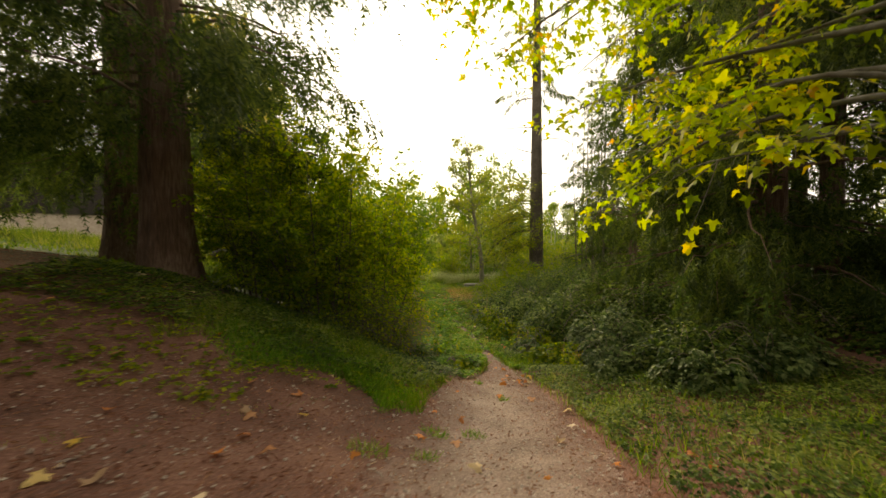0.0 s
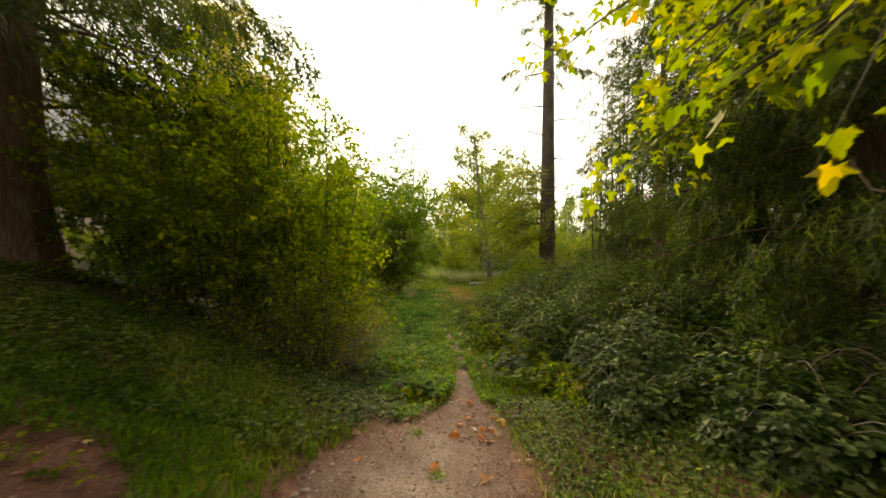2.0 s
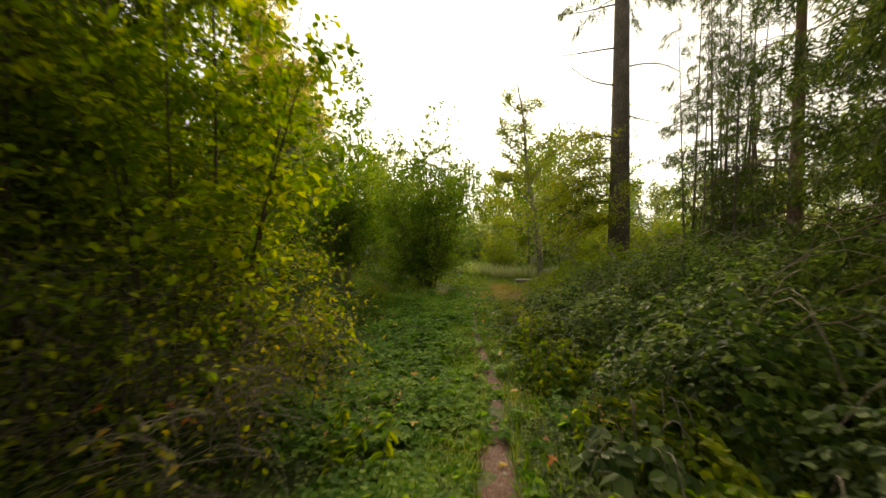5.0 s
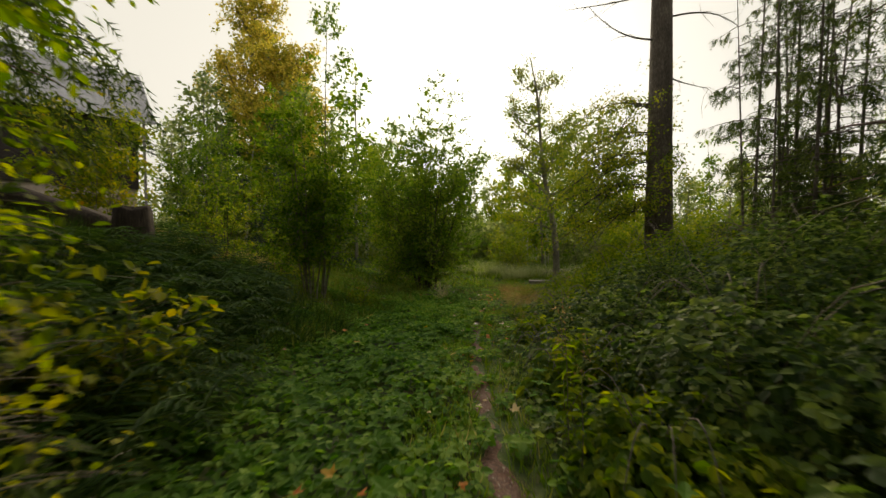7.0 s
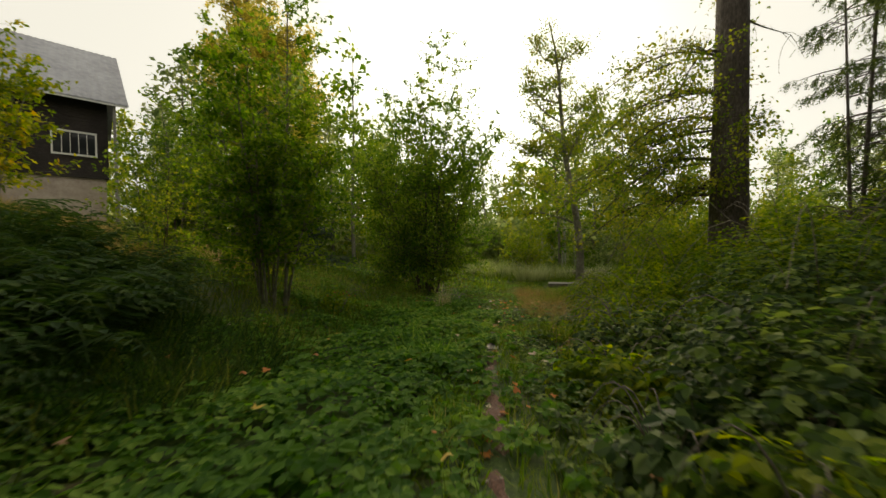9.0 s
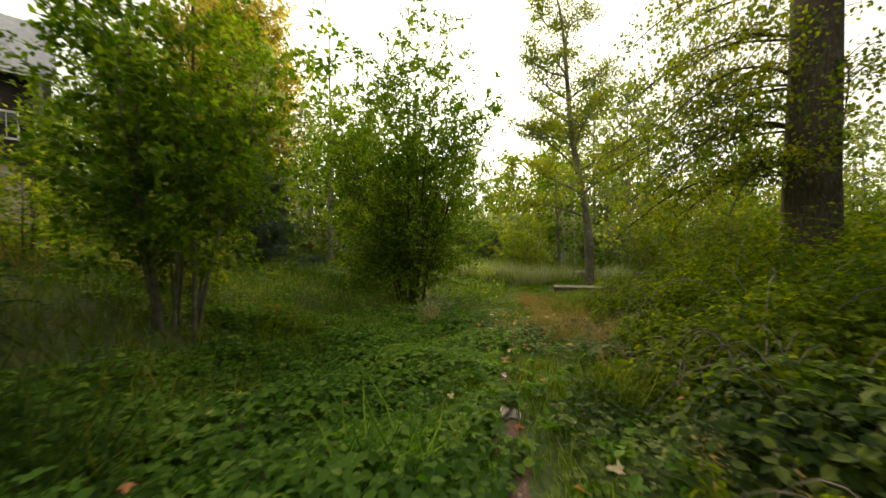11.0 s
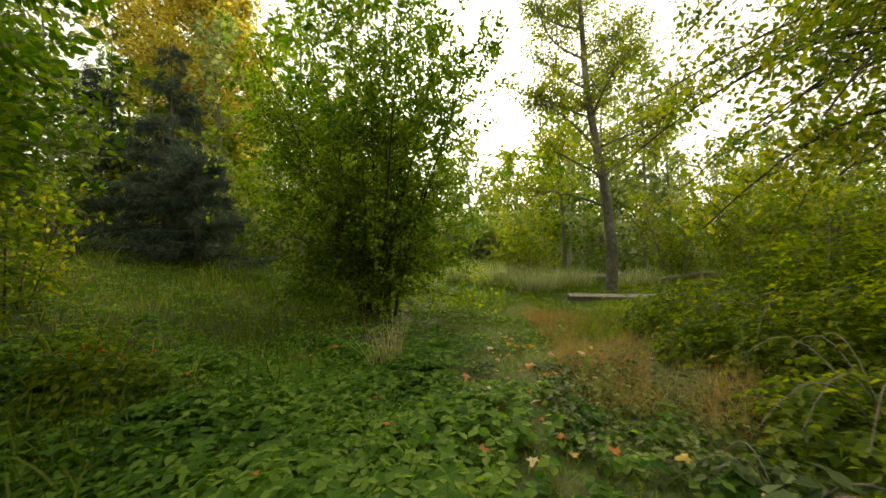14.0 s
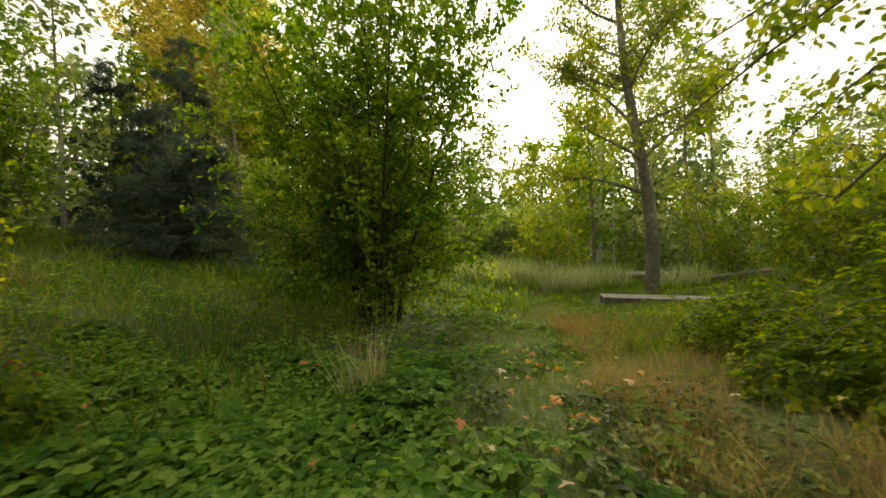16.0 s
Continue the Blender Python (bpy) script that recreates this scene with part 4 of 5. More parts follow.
for k, (x, y, rx, ry, h) in enumerate(((3.9, 11.4, 0.6, 0.8, 0.6), (4.0, 13.3, 0.6, 0.8, 0.65), (4.1, 15.6, 0.6, 0.8, 0.5), (4.0, 9.3, 0.55, 0.9, 0.55), (3.9, 7.6, 0.5, 0.8, 0.4), (6.6, 21.9, 0.9, 0.9, 0.8), (5.6, 20.2, 0.8, 0.9, 0.6), (6.5, 23.0, 0.9, 0.8, 0.7), (6.9, 24.6, 0.9, 0.9, 0.8), (5.0, 18.6, 0.6, 0.7, 0.45), (4.9, 4.9, 0.7, 0.6, 0.5), (6.2, 4.9, 0.8, 0.7, 0.6), (4.2, 6.3, 0.5, 0.6, 0.45))):
    bramble(x, y, rx, ry, h, int(1100 * rx * ry + 250), 440 + k, SALAL_LEAF if y < 7 else BUSH_LEAF, 0.085, "loose low shrub with light green leaves at the path's edge", "low_shrub", OVAL if y < 17 else DIAMOND)

# ---- ferns on the bank ----
def frond(g, length, lift):
    """One arching frond: midrib with pairs of toothed leaflets."""
    u = np.linspace(0, 1, 15)
    y, z = length * (u * 0.95), lift * np.sin(u * 2.3) - 0.12 * length * u * u
    v, f = [], []
    for k in range(14):
        i = len(v)
        v += [(-0.006, y[k], z[k]), (0.006, y[k], z[k]), (0.004, y[k + 1], z[k + 1]), (-0.004, y[k + 1], z[k + 1])]
        f.append((i, i + 1, i + 2, i + 3))
        if k < 2:
            continue
        w = 0.3 * length * (1 - (k - 2) / 12.5) ** 0.8 * g.uniform(0.85, 1.1)
        for sgn in (-1, 1):
            i = len(v)
            tip = (sgn * w, y[k] + 0.3 * w, z[k] - 0.25 * w)
            mid = (sgn * w * 0.5, y[k] + 0.15 * w, z[k] - 0.06 * w)
            v += [(0, y[k] - 0.004, z[k]), (mid[0], mid[1] - 0.022, mid[2]), tip, (mid[0], mid[1] + 0.03, mid[2] + 0.004)]
            f.append((i, i + 1, i + 2, i + 3))
    return np.array(v), np.array(f)


FERNS = []
for k in range(3):
    g = np.random.default_rng(900 + k)
    root = thing("fern", ground_at(-1.5 - k, 13.2 + 0.7 * k), "feathery dark green fern on the shaded bank", "fern", "ferns on the bank")
    for i in range(11):
        v, f = frond(g, g.uniform(0.75, 1.15), g.uniform(0.45, 0.75))
        a = 6.283 * (i + g.uniform(-0.3, 0.3)) / 11
        rot = np.array([(math.cos(a), math.sin(a), 0), (-math.sin(a), math.cos(a), 0), (0, 0, 1)])
        under("frond", mesh_of("frond", v @ rot, [f], SHADED_FERN_LEAF), root)
    FERNS.append(root)
g = np.random.default_rng(905)
for k in range(72):
    y = float(g.uniform(10.8, 18.0))
    x = float(path_x(y) - np.interp(y, [11, 13, 16, 18], [1.9, 2.9, 4.4, 5.6]) - 3.0 * g.random() ** 1.3)
    sc = float(g.uniform(0.75, 1.15))
    copy_thing(FERNS[k % 3], Matrix.Translation(ground_at(x, y)) @ Euler((0, 0, g.uniform(0, 6.28))).to_matrix().to_4x4() @ Matrix.Diagonal((sc, sc, sc, 1)))

# ---- ground plants ----


def scatter(g, n, x0, x1, y0, y1, keep):
    x, y = g.uniform(x0, x1, n), g.uniform(y0, y1, n)
    m = keep(x, y)
    return x[m], y[m]


def herbs(name, n, x0, x1, y0, y1, keep, height, size, mat, seed, label, shape=OVAL):
    """Low three-leaved plants, one sheet."""
    g = np.random.default_rng(seed)
    x, y = scatter(g, n, x0, x1, y0, y1, keep)
    lump = 0.6 + 0.4 * np.sin(x * 2.3 + np.sin(y * 1.9)) * np.sin(y * 2.1 + 1)
    z = land(x, y) + height * lump * g.uniform(0.35, 1.1, len(x))
    p = np.stack([x, y, z], -1)
    a = g.random(len(x)) * 6.28
    al = np.stack([np.stack([np.cos(a + k * 2.09), np.sin(a + k * 2.09), np.full(len(a), -0.15)], -1) for k in range(3)], 1).reshape(-1, 3)
    out = np.repeat(np.array([0, 0, 1.0]) + g.normal(0, 0.35, (len(x), 3)), 3, 0)
    me = foliage(name, np.repeat(p, 3, 0), al, out, np.repeat(size * g.uniform(0.6, 1.3, len(x)), 3), shape, mat, 1.2)
    tagged(new(name, me), label, "plants", kind="stuff")


def grass(name, n, x0, x1, y0, y1, keep, height, mat, seed, label, width=0.016, lean=0.35):
    g = np.random.default_rng(seed)
    x, y = scatter(g, n, x0, x1, y0, y1, keep)
    p = np.stack([x, y, land(x, y) - 0.02], -1)
    al = np.array([0, 0, 1.0]) + g.normal(0, lean, (len(x), 3)) * (1, 1, 0.1)
    size = height * g.uniform(0.45, 1.2, len(x))
    me = foliage(name, p, al, g.normal(0, 1, (len(x), 3)) * (1, 1, 0.1), size, BLADE, mat, width / height)
    tagged(new(name, me), label, "grass", kind="stuff")


def off_path(m):
    return lambda x, y: ~on_path(x, y, m)


def blotch(x, y, s=0.0):
    return np.sin(x * 1.1 + 2 * np.sin(y * 0.7 + s)) + np.sin(y * 1.3 + 1.5 * np.sin(x * 0.9 + s))


herbs("herb_carpet", 17000, -2.2, 4.6, 9.3, 22, lambda x, y: ~on_path(x, y, -0.05 + 0.09 * np.sin(y * 5)) & (x > path_x(y) - 4.6) & ((x < path_x(y) + 0.05) | (np.sin(x * 9) * np.sin(y * 7) > 0.3)), 0.26, 0.085, HERB_LEAF, 501, "carpet of low bright green three-leaved herbs")
herbs("herb_carpet", 6500, -0.4, 2.8, 6.4, 10, lambda x, y: ~on_path(x, y, 0.05) & (x > np.interp(y, [6.4, 8, 10], [1.0, 0.9, 0.2]) + 0.5 * rng.random(len(x))) & (rng.random(len(x)) < np.clip((y - 6.5) / 1.6, 0.06, 1)) & (blotch(x * 2.5, y * 2.5) > -1.1), 0.22, 0.07, HERB_LEAF, 502, "patch of green herbs beside the path")
herbs("herb_carpet", 22000, 1.9, 7.2, 1.2, 10, lambda x, y: ~on_path(x, y, 0.12) & (blotch(x, y) + 1.2 * rng.random(len(x)) > -1.1), 0.19, 0.05, BRAMBLE_LEAF, 503, "low mixed green plants at the path's edge", DIAMOND)
herbs("herb_carpet", 9000, 3.0, 8.0, 10, 23, lambda x, y: ~on_path(x, y, 0.25) & (blotch(x, y, 1) > -0.9), 0.3, 0.075, BRAMBLE_LEAF, 504, "low mixed green plants under brambles", DIAMOND)
herbs("herb_carpet", 6500, -7, 3.4, 20, 33, lambda x, y: (x < path_x(y) - 0.5) & (blotch(x, y, 2) > -0.7), 0.3, 0.09, HERB_LEAF, 505, "green herbs in the meadow", DIAMOND)
herbs("herb_carpet", 10000, -5, 1.5, 5.3, 9, lambda x, y: ~on_path(x, y, 0.1) & (blotch(x, y, 3) + rng.random(len(x)) > -0.6), 0.17, 0.055, BRAMBLE_LEAF, 510, "dark low leafy plants under the bush", DIAMOND)
herbs("herb_carpet", 3200, -5, 0.8, 3.6, 9, lambda x, y: ~on_path(x, y, 0.2) & (blotch(x, y, 3) > -0.2), 0.12, 0.06, BUSH_LEAF, 506, "sparse low plants under the trees", DIAMOND)
grass("grass", 16000, -2.8, 1.6, 4.3, 7.6, lambda x, y: ~on_path(x, y, 0.0) & (blotch(x, y, 0.5) > -0.1 - 0.6 * (x > -0.6)), 0.17, GRASS_LEAF, 511, "short green grass beside the clearing", 0.012)
grass("grass", 12000, -2.3, 0.5, 4.1, 5.8, lambda x, y: (blotch(x * 1.2, y, 0.5) > -0.9) & (y > 4.0 + 0.25 * np.sin(x * 5) - 0.3 * x + 0.45 * rng.random(len(x))) & (x < 0.45 - 0.9 * rng.random(len(x)) ** 2), 0.15, HERB_LEAF, 525, "lush green grass patch in front of the bush", 0.011, 0.5)
grass("grass", 1900, -3.2, -0.7, 2.0, 4.3, lambda x, y: np.abs(y - 4.0 - 0.92 * (x + 0.95) - 0.08 * np.sin(x * 7)) < 0.05 + 0.1 * rng.random(len(x)), 0.07, HERB_LEAF, 526, "thin seam of grass and moss in the soil", 0.008, 0.6)
grass("grass", 11000, 1.9, 6.4, 1.0, 9.5, lambda x, y: ~on_path(x, y, 0.0) & (blotch(x * 2, y * 2, 0.5) + rng.random(len(x)) > -0.9), 0.2, GRASS_LEAF, 512, "grass with dry blades along the path", 0.01)
grass("grass", 22000, 0.5, 4.2, 7, 20, lambda x, y: ~on_path(x, y, -0.02) & (np.abs(x - path_x(y)) < 0.75), 0.2, GRASS_LEAF, 513, "grass tufts lining the footpath", 0.012)
grass("grass", 60000, 1.2, 6.4, 18.6, 31, lambda x, y: np.abs(x - path_x(y) - 0.1) < 1.5, 0.13, BANK_GRASS, 514, "short soft green grass on the trail", 0.008, 0.7)
grass("lawn_grass", 22000, -26, -5.5, 8.5, 24, lambda x, y: blotch(x, y, 6) > -1.2, 0.12, GRASS_LEAF, 519, "short yellowing lawn grass with fallen leaves", 0.03)
grass("meadow_grass", 2500, -5.5, 0.4, 10.8, 17.5, lambda x, y: (x < path_x(y) - 2.4 + 0.6 * np.sin(y * 2.3)) & (blotch(x * 1.6, y * 1.6, 2) > -0.6), 0.55, BANK_GRASS, 524, "tall pale grass mixed into the bank", 0.01, 0.5)
# bank grass in the dark fern colour, which stands in for shade
grass("meadow_grass", 12000, -5.5, 0.2, 10.8, 17.2, lambda x, y: (x < path_x(y) - 2.6 + 0.5 * np.sin(y * 1.7)) & (blotch(x, y, 1) > -1.2), 0.62, SHADED_FERN_LEAF, 520, "tall soft green grass on the bank, coloured dark for shade", 0.014, 0.6)
grass("meadow_grass", 30000, -14, 1.5, 12, 31, lambda x, y: x < path_x(y) - 2.8, 0.42, BANK_GRASS, 515, "tall rough grass on the bank", 0.02)
grass("meadow_grass", 20000, -12, 26, 28, 52, lambda x, y: (blotch(x, y, 4) > -1.2) & ~((x > 4.5) & (x < 11) & (y < 31)), 0.6, GRASS_LEAF, 516, "rough wet meadow grass", 0.04)
grass("dry_grass", 30000, 4.1, 7.0, 20.6, 27.0, lambda x, y: (blotch(x * 1.5, y * 1.5, 2) > -0.9) & (x > path_x(y) + 0.75 + 0.15 * np.sin(y * 4)) & (x < path_x(y) + 2.1 + 0.4 * np.sin(y * 3)) & (rng.random(len(x)) < 0.3 + 0.7 * (blotch(x * 3, y * 3) > 0)), 0.46, DRY_GRASS, 517, "tan dry bent grass", 0.003, 0.5)
grass("dry_grass", 420, 1.6, 2.2, 22.5, 23.1, lambda x, y: (x - 1.88) ** 2 + (y - 22.8) ** 2 < 0.05, 0.8, STRAW, 518, "tuft of pale dry grass", 0.005, 0.22)
herbs("herb_carpet", 7000, -2.5, 3.6, 21, 24, lambda x, y: (x < path_x(y) - 0.9), 0.25, 0.08, HERB_LEAF, 507, "carpet of low bright green three-leaved herbs")

# ---- wood's edge: thicket, pale trunks ----
g = np.random.default_rng(601)
n = 36000
ang = np.radians(g.uniform(-56, 56, n))
dist = g.uniform(33, 60, n)
tx, ty = 4 + dist * np.sin(ang), 10 + dist * np.cos(ang)
clear = (np.hypot(tx + 19, ty - 27) > 10) & ~((tx < -8) & (ty < 33)) & ~((np.abs(tx - 4) < 5) & (ty < 52))
tx, ty = tx[clear], ty[clear]
tall = 1.6 + 1.4 * np.sin(tx * 0.5 + np.sin(ty * 0.4)) * np.sin(ty * 0.33) + 0.05 * (ty - 40)
tp3 = np.stack([tx, ty, land(tx, ty) + np.maximum(tall, 0.5) * g.random(len(tx)) ** 0.7], -1)
tagged(new("thicket", foliage("thicket", tp3, g.normal(0, 1, (len(tx), 3)), g.normal(0, 1, (len(tx), 3)) + np.array([0, 0, 1.0]), g.uniform(0.2, 0.5, len(tx)), DIAMOND, HAZED_FAR_LEAF, 1.3)), "tangled green thicket at the wood's edge", "bushes", kind="stuff")
for k, (x, y) in enumerate(((9.9, 40.5), (10.3, 41.2), (11.0, 41.0), (17.2, 36.0), (17.8, 36.6), (19.0, 37.0), (9.5, 42.5))):
    g = np.random.default_rng(620 + k)
    w = thing("dead_birch", ground_at(x, y), "slim bare pale birch trunk at the wood's edge", "tree", "pale birch trunks")
    p, r = stem(g, g.uniform(6, 9), (g.normal(0, 0.3), 0), 0.075)
    v, q = tube(p, r, 8)
    under("trunk", mesh_of("trunk", v, [q], PALE_BARK, True), w)
    for _ in range(6):
        i = int(g.integers(3, 8))
        under("branch", tubes("branch", [(bent(p[i], g.normal(0, 1, 3), g.uniform(0.4, 1.1), 0.2, 4, g), np.linspace(0.02, 0.004, 4))], PALE_BARK, 4), w)

# ---- boardwalk plank, logs, puddle ----
walk_deck = thing("boardwalk", (0, 0, 0), "low weathered grey plank boardwalk across the wet meadow", "boardwalk")
A, B = Vector((6.35, 29.0, -2.6)), Vector((9.6, 28.5, -2.6))
u_ = (B - A).normalized()
v_ = Vector((-u_.y, u_.x, 0))


def deck_box(name, a0, a1, b0, b1, z0, z1):
    bm = bmesh.new()
    bmesh.ops.create_cube(bm, size=1)
    for q in bm.verts:
        q.co = A + u_ * (a0 + (a1 - a0) * (q.co.x + 0.5)) + v_ * (b0 + (b1 - b0) * (q.co.y + 0.5)) + Vector((0, 0, z0 + (z1 - z0) * (q.co.z + 0.5)))
    bmesh.ops.bevel(bm, geom=bm.edges, offset=0.006, segments=1, affect="EDGES")
    me = bpy.data.meshes.new(name)
    bm.to_mesh(me)
    bm.free()
    me.materials.append(GREY_POST)
    return under(name, me, walk_deck)


for b0 in (0.03, 0.5):
    deck_box("beam", 0, 4.7, b0, b0 + 0.08, -0.3, -0.05)
for k in range(31):
    deck_box("plank", k * 0.15, k * 0.15 + 0.138, -0.02, 0.63, -0.046, -0.006)
for k, (x, y, L, a, r) in enumerate(((8.0, 33.4, 4.2, 0.2, 0.13), (9.4, 34.6, 3.6, -0.3, 0.11), (12.5, 33.0, 4.0, 0.5, 0.12))):
    g = np.random.default_rng(640 + k)
    lg = thing("fallen_log", ground_at(x, y), "grey weathered fallen log in wet meadow grass", "log", "fallen logs")
    t = np.linspace(-0.5, 0.5, 9)
    p = np.stack([t * L * math.cos(a), t * L * math.sin(a), 0.25 + 0.05 * np.sin(t * 5)], -1)
    v, q = tube(p, np.concatenate([[0.01], np.linspace(r, r * 0.7, 7), [0.01]]), 12, 0.06, k)
    under("log_wood", mesh_of("log_wood", v, [q], DEAD_WOOD, True), lg)
WATER = material("puddle_water", 0.42)[0]
WATER.node_tree.nodes["Principled BSDF"].inputs["Specular IOR Level"].default_value = 0.15
WATER.node_tree.nodes["Principled BSDF"].inputs["Base Color"].default_value = (0.03, 0.025, 0.02, 1)
th = np.linspace(0, 2 * np.pi, 40, endpoint=False)
for x, y, rx, ry in ((3.0, 18.25, 0.1, 0.2), (2.98, 18.8, 0.07, 0.13), (3.08, 19.5, 0.06, 0.12)):
    rr = 1 + 0.18 * np.sin(th * 3 + x) + 0.1 * np.sin(th * 5)
    z = float(land(x, y)) + 0.022
    v = np.stack([x + rx * rr * np.cos(th), y + ry * rr * np.sin(th), np.full(40, z)], -1)
    v = np.concatenate([v, v * (1, 1, 1) - np.array([0, 0, 0.03])])
    tagged(new("puddle", mesh_of("puddle", v, [np.arange(40)[None], np.array([(k, k + 40, (k + 1) % 40 + 40, (k + 1) % 40) for k in range(40)])], WATER)), "small muddy rain puddle reflecting the pale sky", "puddle", "puddles")

# ---- tussock beside the puddle ----
grass("grass_tussock", 240, 1.5, 2.35, 16.6, 17.5, lambda x, y: ((x - 1.92) / 0.36) ** 2 + ((y - 17.05) / 0.3) ** 2 < 1, 0.68, HERB_LEAF, 531, "tussock of long arching bright grass blades", 0.016, 0.55)
for k, (x, y, s) in enumerate(((-0.18, 3.26, 0.19), (0.51, 3.85, 0.14), (0.35, 5.0, 0.14), (1.75, 5.3, 0.07), (0.95, 3.95, 0.14), (1.6, 6.2, 0.08), (0.35, 3.3, 0.12))):
    grass("grass_tuft", int(900 * s), x - s, x + s, y - s * 0.8, y + s * 0.8, lambda px, py, x=x, y=y, s=s: ((px - x) / s) ** 2 + ((py - y) / s / 0.8) ** 2 < 1, 0.11, HERB_LEAF, 540 + k, "small tuft of bright grass in the gravel", 0.008, 0.5)

# ---- stones and litter ----
g = np.random.default_rng(700)
n = 26000
sx, sy = g.uniform(-4.5, 3.2, n), 0.3 + 18 * g.random(n) ** 1.8
m = on_path(sx, sy, -0.03) | ((sy < 4.4) & (sx < 1) & (g.random(n) < 0.6))
sx, sy = sx[m], sy[m]
OCT = (np.array([(1, 0, 0), (0, 1, 0), (-1, 0, 0), (0, -1, 0), (0, 0, 0.35), (0, 0, -0.35)], float), [np.array([(0, 1, 4), (1, 2, 4), (2, 3, 4), (3, 0, 4), (1, 0, 5), (2, 1, 5), (3, 2, 5), (0, 3, 5)])])
sp3 = np.stack([sx, sy, land(sx, sy) + 0.012], -1)
tagged(new("gravel", foliage("gravel", sp3, g.normal(0, 1, (len(sx), 3)) * (1, 1, 0.15), np.array([0, 0, 1.0]) + g.normal(0, 0.2, (len(sx), 3)), 0.005 + 0.019 * g.random(len(sx)) ** 3, OCT, STONE)), "loose small gravel on the dirt path", "gravel", kind="stuff")
n = 42000
lx, ly = g.uniform(-6.5, 4.5, n), 0.2 + 8 * g.random(n) ** 1.6
keep = (~on_path(lx, ly, -0.4)) | (g.random(n) < 0.4)
lx, ly = lx[keep], ly[keep]
LITTER = leaf_material("leaf_litter", [(0.0, (0.13, 0.055, 0.035)), (0.5, (0.22, 0.1, 0.062)), (0.88, (0.36, 0.2, 0.125)), (1.0, (0.5, 0.38, 0.28))], 0.1, 0.8)
tagged(new("leaf_litter", foliage("leaf_litter", np.stack([lx, ly, land(lx, ly) + 0.015], -1), g.normal(0, 1, (len(lx), 3)) * (1, 1, 0.2), np.array([0, 0, 1.0]) + g.normal(0, 0.3, (len(lx), 3)), g.uniform(0.02, 0.06, len(lx)), DIAMOND, LITTER, 0.45)), "brown needle and leaf litter", "litter", kind="stuff")

FALL_MESH = []
for k in range(6):
    t = MAPLE[0].copy()
    t[:, 2] = t[:, 2] * g.uniform(-1.5, 1.5) + 0.12 * np.sin(t[:, 0] * 4 + k) + 0.1
    FALL_MESH.append(foliage("fallen_leaf", [(0, -0.4, 0)], [(0, 1, 0)], [(0, 0, 1)], [1.0], (t, MAPLE[1]), FALLEN))
for k in range(260):
    if k < 110:
        x, y = g.uniform(-5, 2.8), g.uniform(1.4, 7)
    elif k < 180:
        y = g.uniform(5, 24)
        x = path_x(y) + g.normal(0.05, 0.25)
    else:
        y = g.uniform(8, 24)
        x = path_x(y) + g.uniform(-4, 2.5)
    lift = 0.02 if on_path(x, y, 0.1) or y < 7 else 0.24
    ob = new("fallen_leaf", FALL_MESH[k % 6])
    s = g.uniform(0.08, 0.17) if y < 8 else g.uniform(0.05, 0.13)
    ob.matrix_world = Matrix.Translation((x, y, float(land(x, y)) + lift)) @ Euler((g.normal(0, 0.2), g.normal(0, 0.2), g.uniform(0, 6.28))).to_matrix().to_4x4() @ Matrix.Diagonal((s, s, s, 1))
    tagged(ob, "dry curled fallen maple leaf, tan to orange", "leaf", "fallen leaves")
grass("meadow_grass", 7000, 5.2, 11, 24, 30, lambda x, y: (x > path_x(y) + 1.2) & (y < 26.5 + 0.3 * (x - 6)), 0.35, GRASS_LEAF, 521, "rough green grass beyond the dry tufts", 0.014)


def tall_weed(x, y, height, n, seed, mat, label):
    """Upright stems with narrow leaves and a loose seed head."""
    g = np.random.default_rng(seed)
    root = thing("tall_weed", ground_at(x, y), label, "plant", "tall weeds")
    at, al, ht, hl = [], [], [], []
    for _ in range(n):
        p, r = stem(g, height * g.uniform(0.7, 1.05), g.normal(0, 0.14, 2), 0.006, 7)
        p[:, :2] += g.normal(0, 0.16, 2)
        v, q = tube(p, r, 4)
        under("stem", mesh_of("stem", v, [q], DEAD_WOOD, True), root)
        for _ in range(34):
            u = g.uniform(0.15, 0.8) * 6
            w = g.normal(0, 1, 3) * (1, 1, 0.3)
            at.append(p[int(u)] + (p[int(u) + 1] - p[int(u)]) * (u - int(u)))
            al.append(w - np.array([0, 0, 0.3]))
        for _ in range(30):
            u = g.uniform(0.75, 1.0) * 6 - 1e-3
            ht.append(p[int(u)] + (p[int(u) + 1] - p[int(u)]) * (u - int(u)) + g.normal(0, 0.03, 3))
            hl.append(g.normal(0, 1, 3) + np.array([0, 0, 0.6]))
    under("foliage", foliage("foliage", at, al, g.normal(0, 0.4, (len(at), 3)) + np.array([0, 0, 1.0]), g.uniform(0.06, 0.13, len(at)), OVAL, mat, 0.6), root, kind="stuff")
    under("seed_head", foliage("seed_head", ht, hl, g.normal(0, 1, (len(ht), 3)), g.uniform(0.012, 0.03, len(ht)), DIAMOND, DRY_GRASS), root, "tan seed heads", kind="stuff")


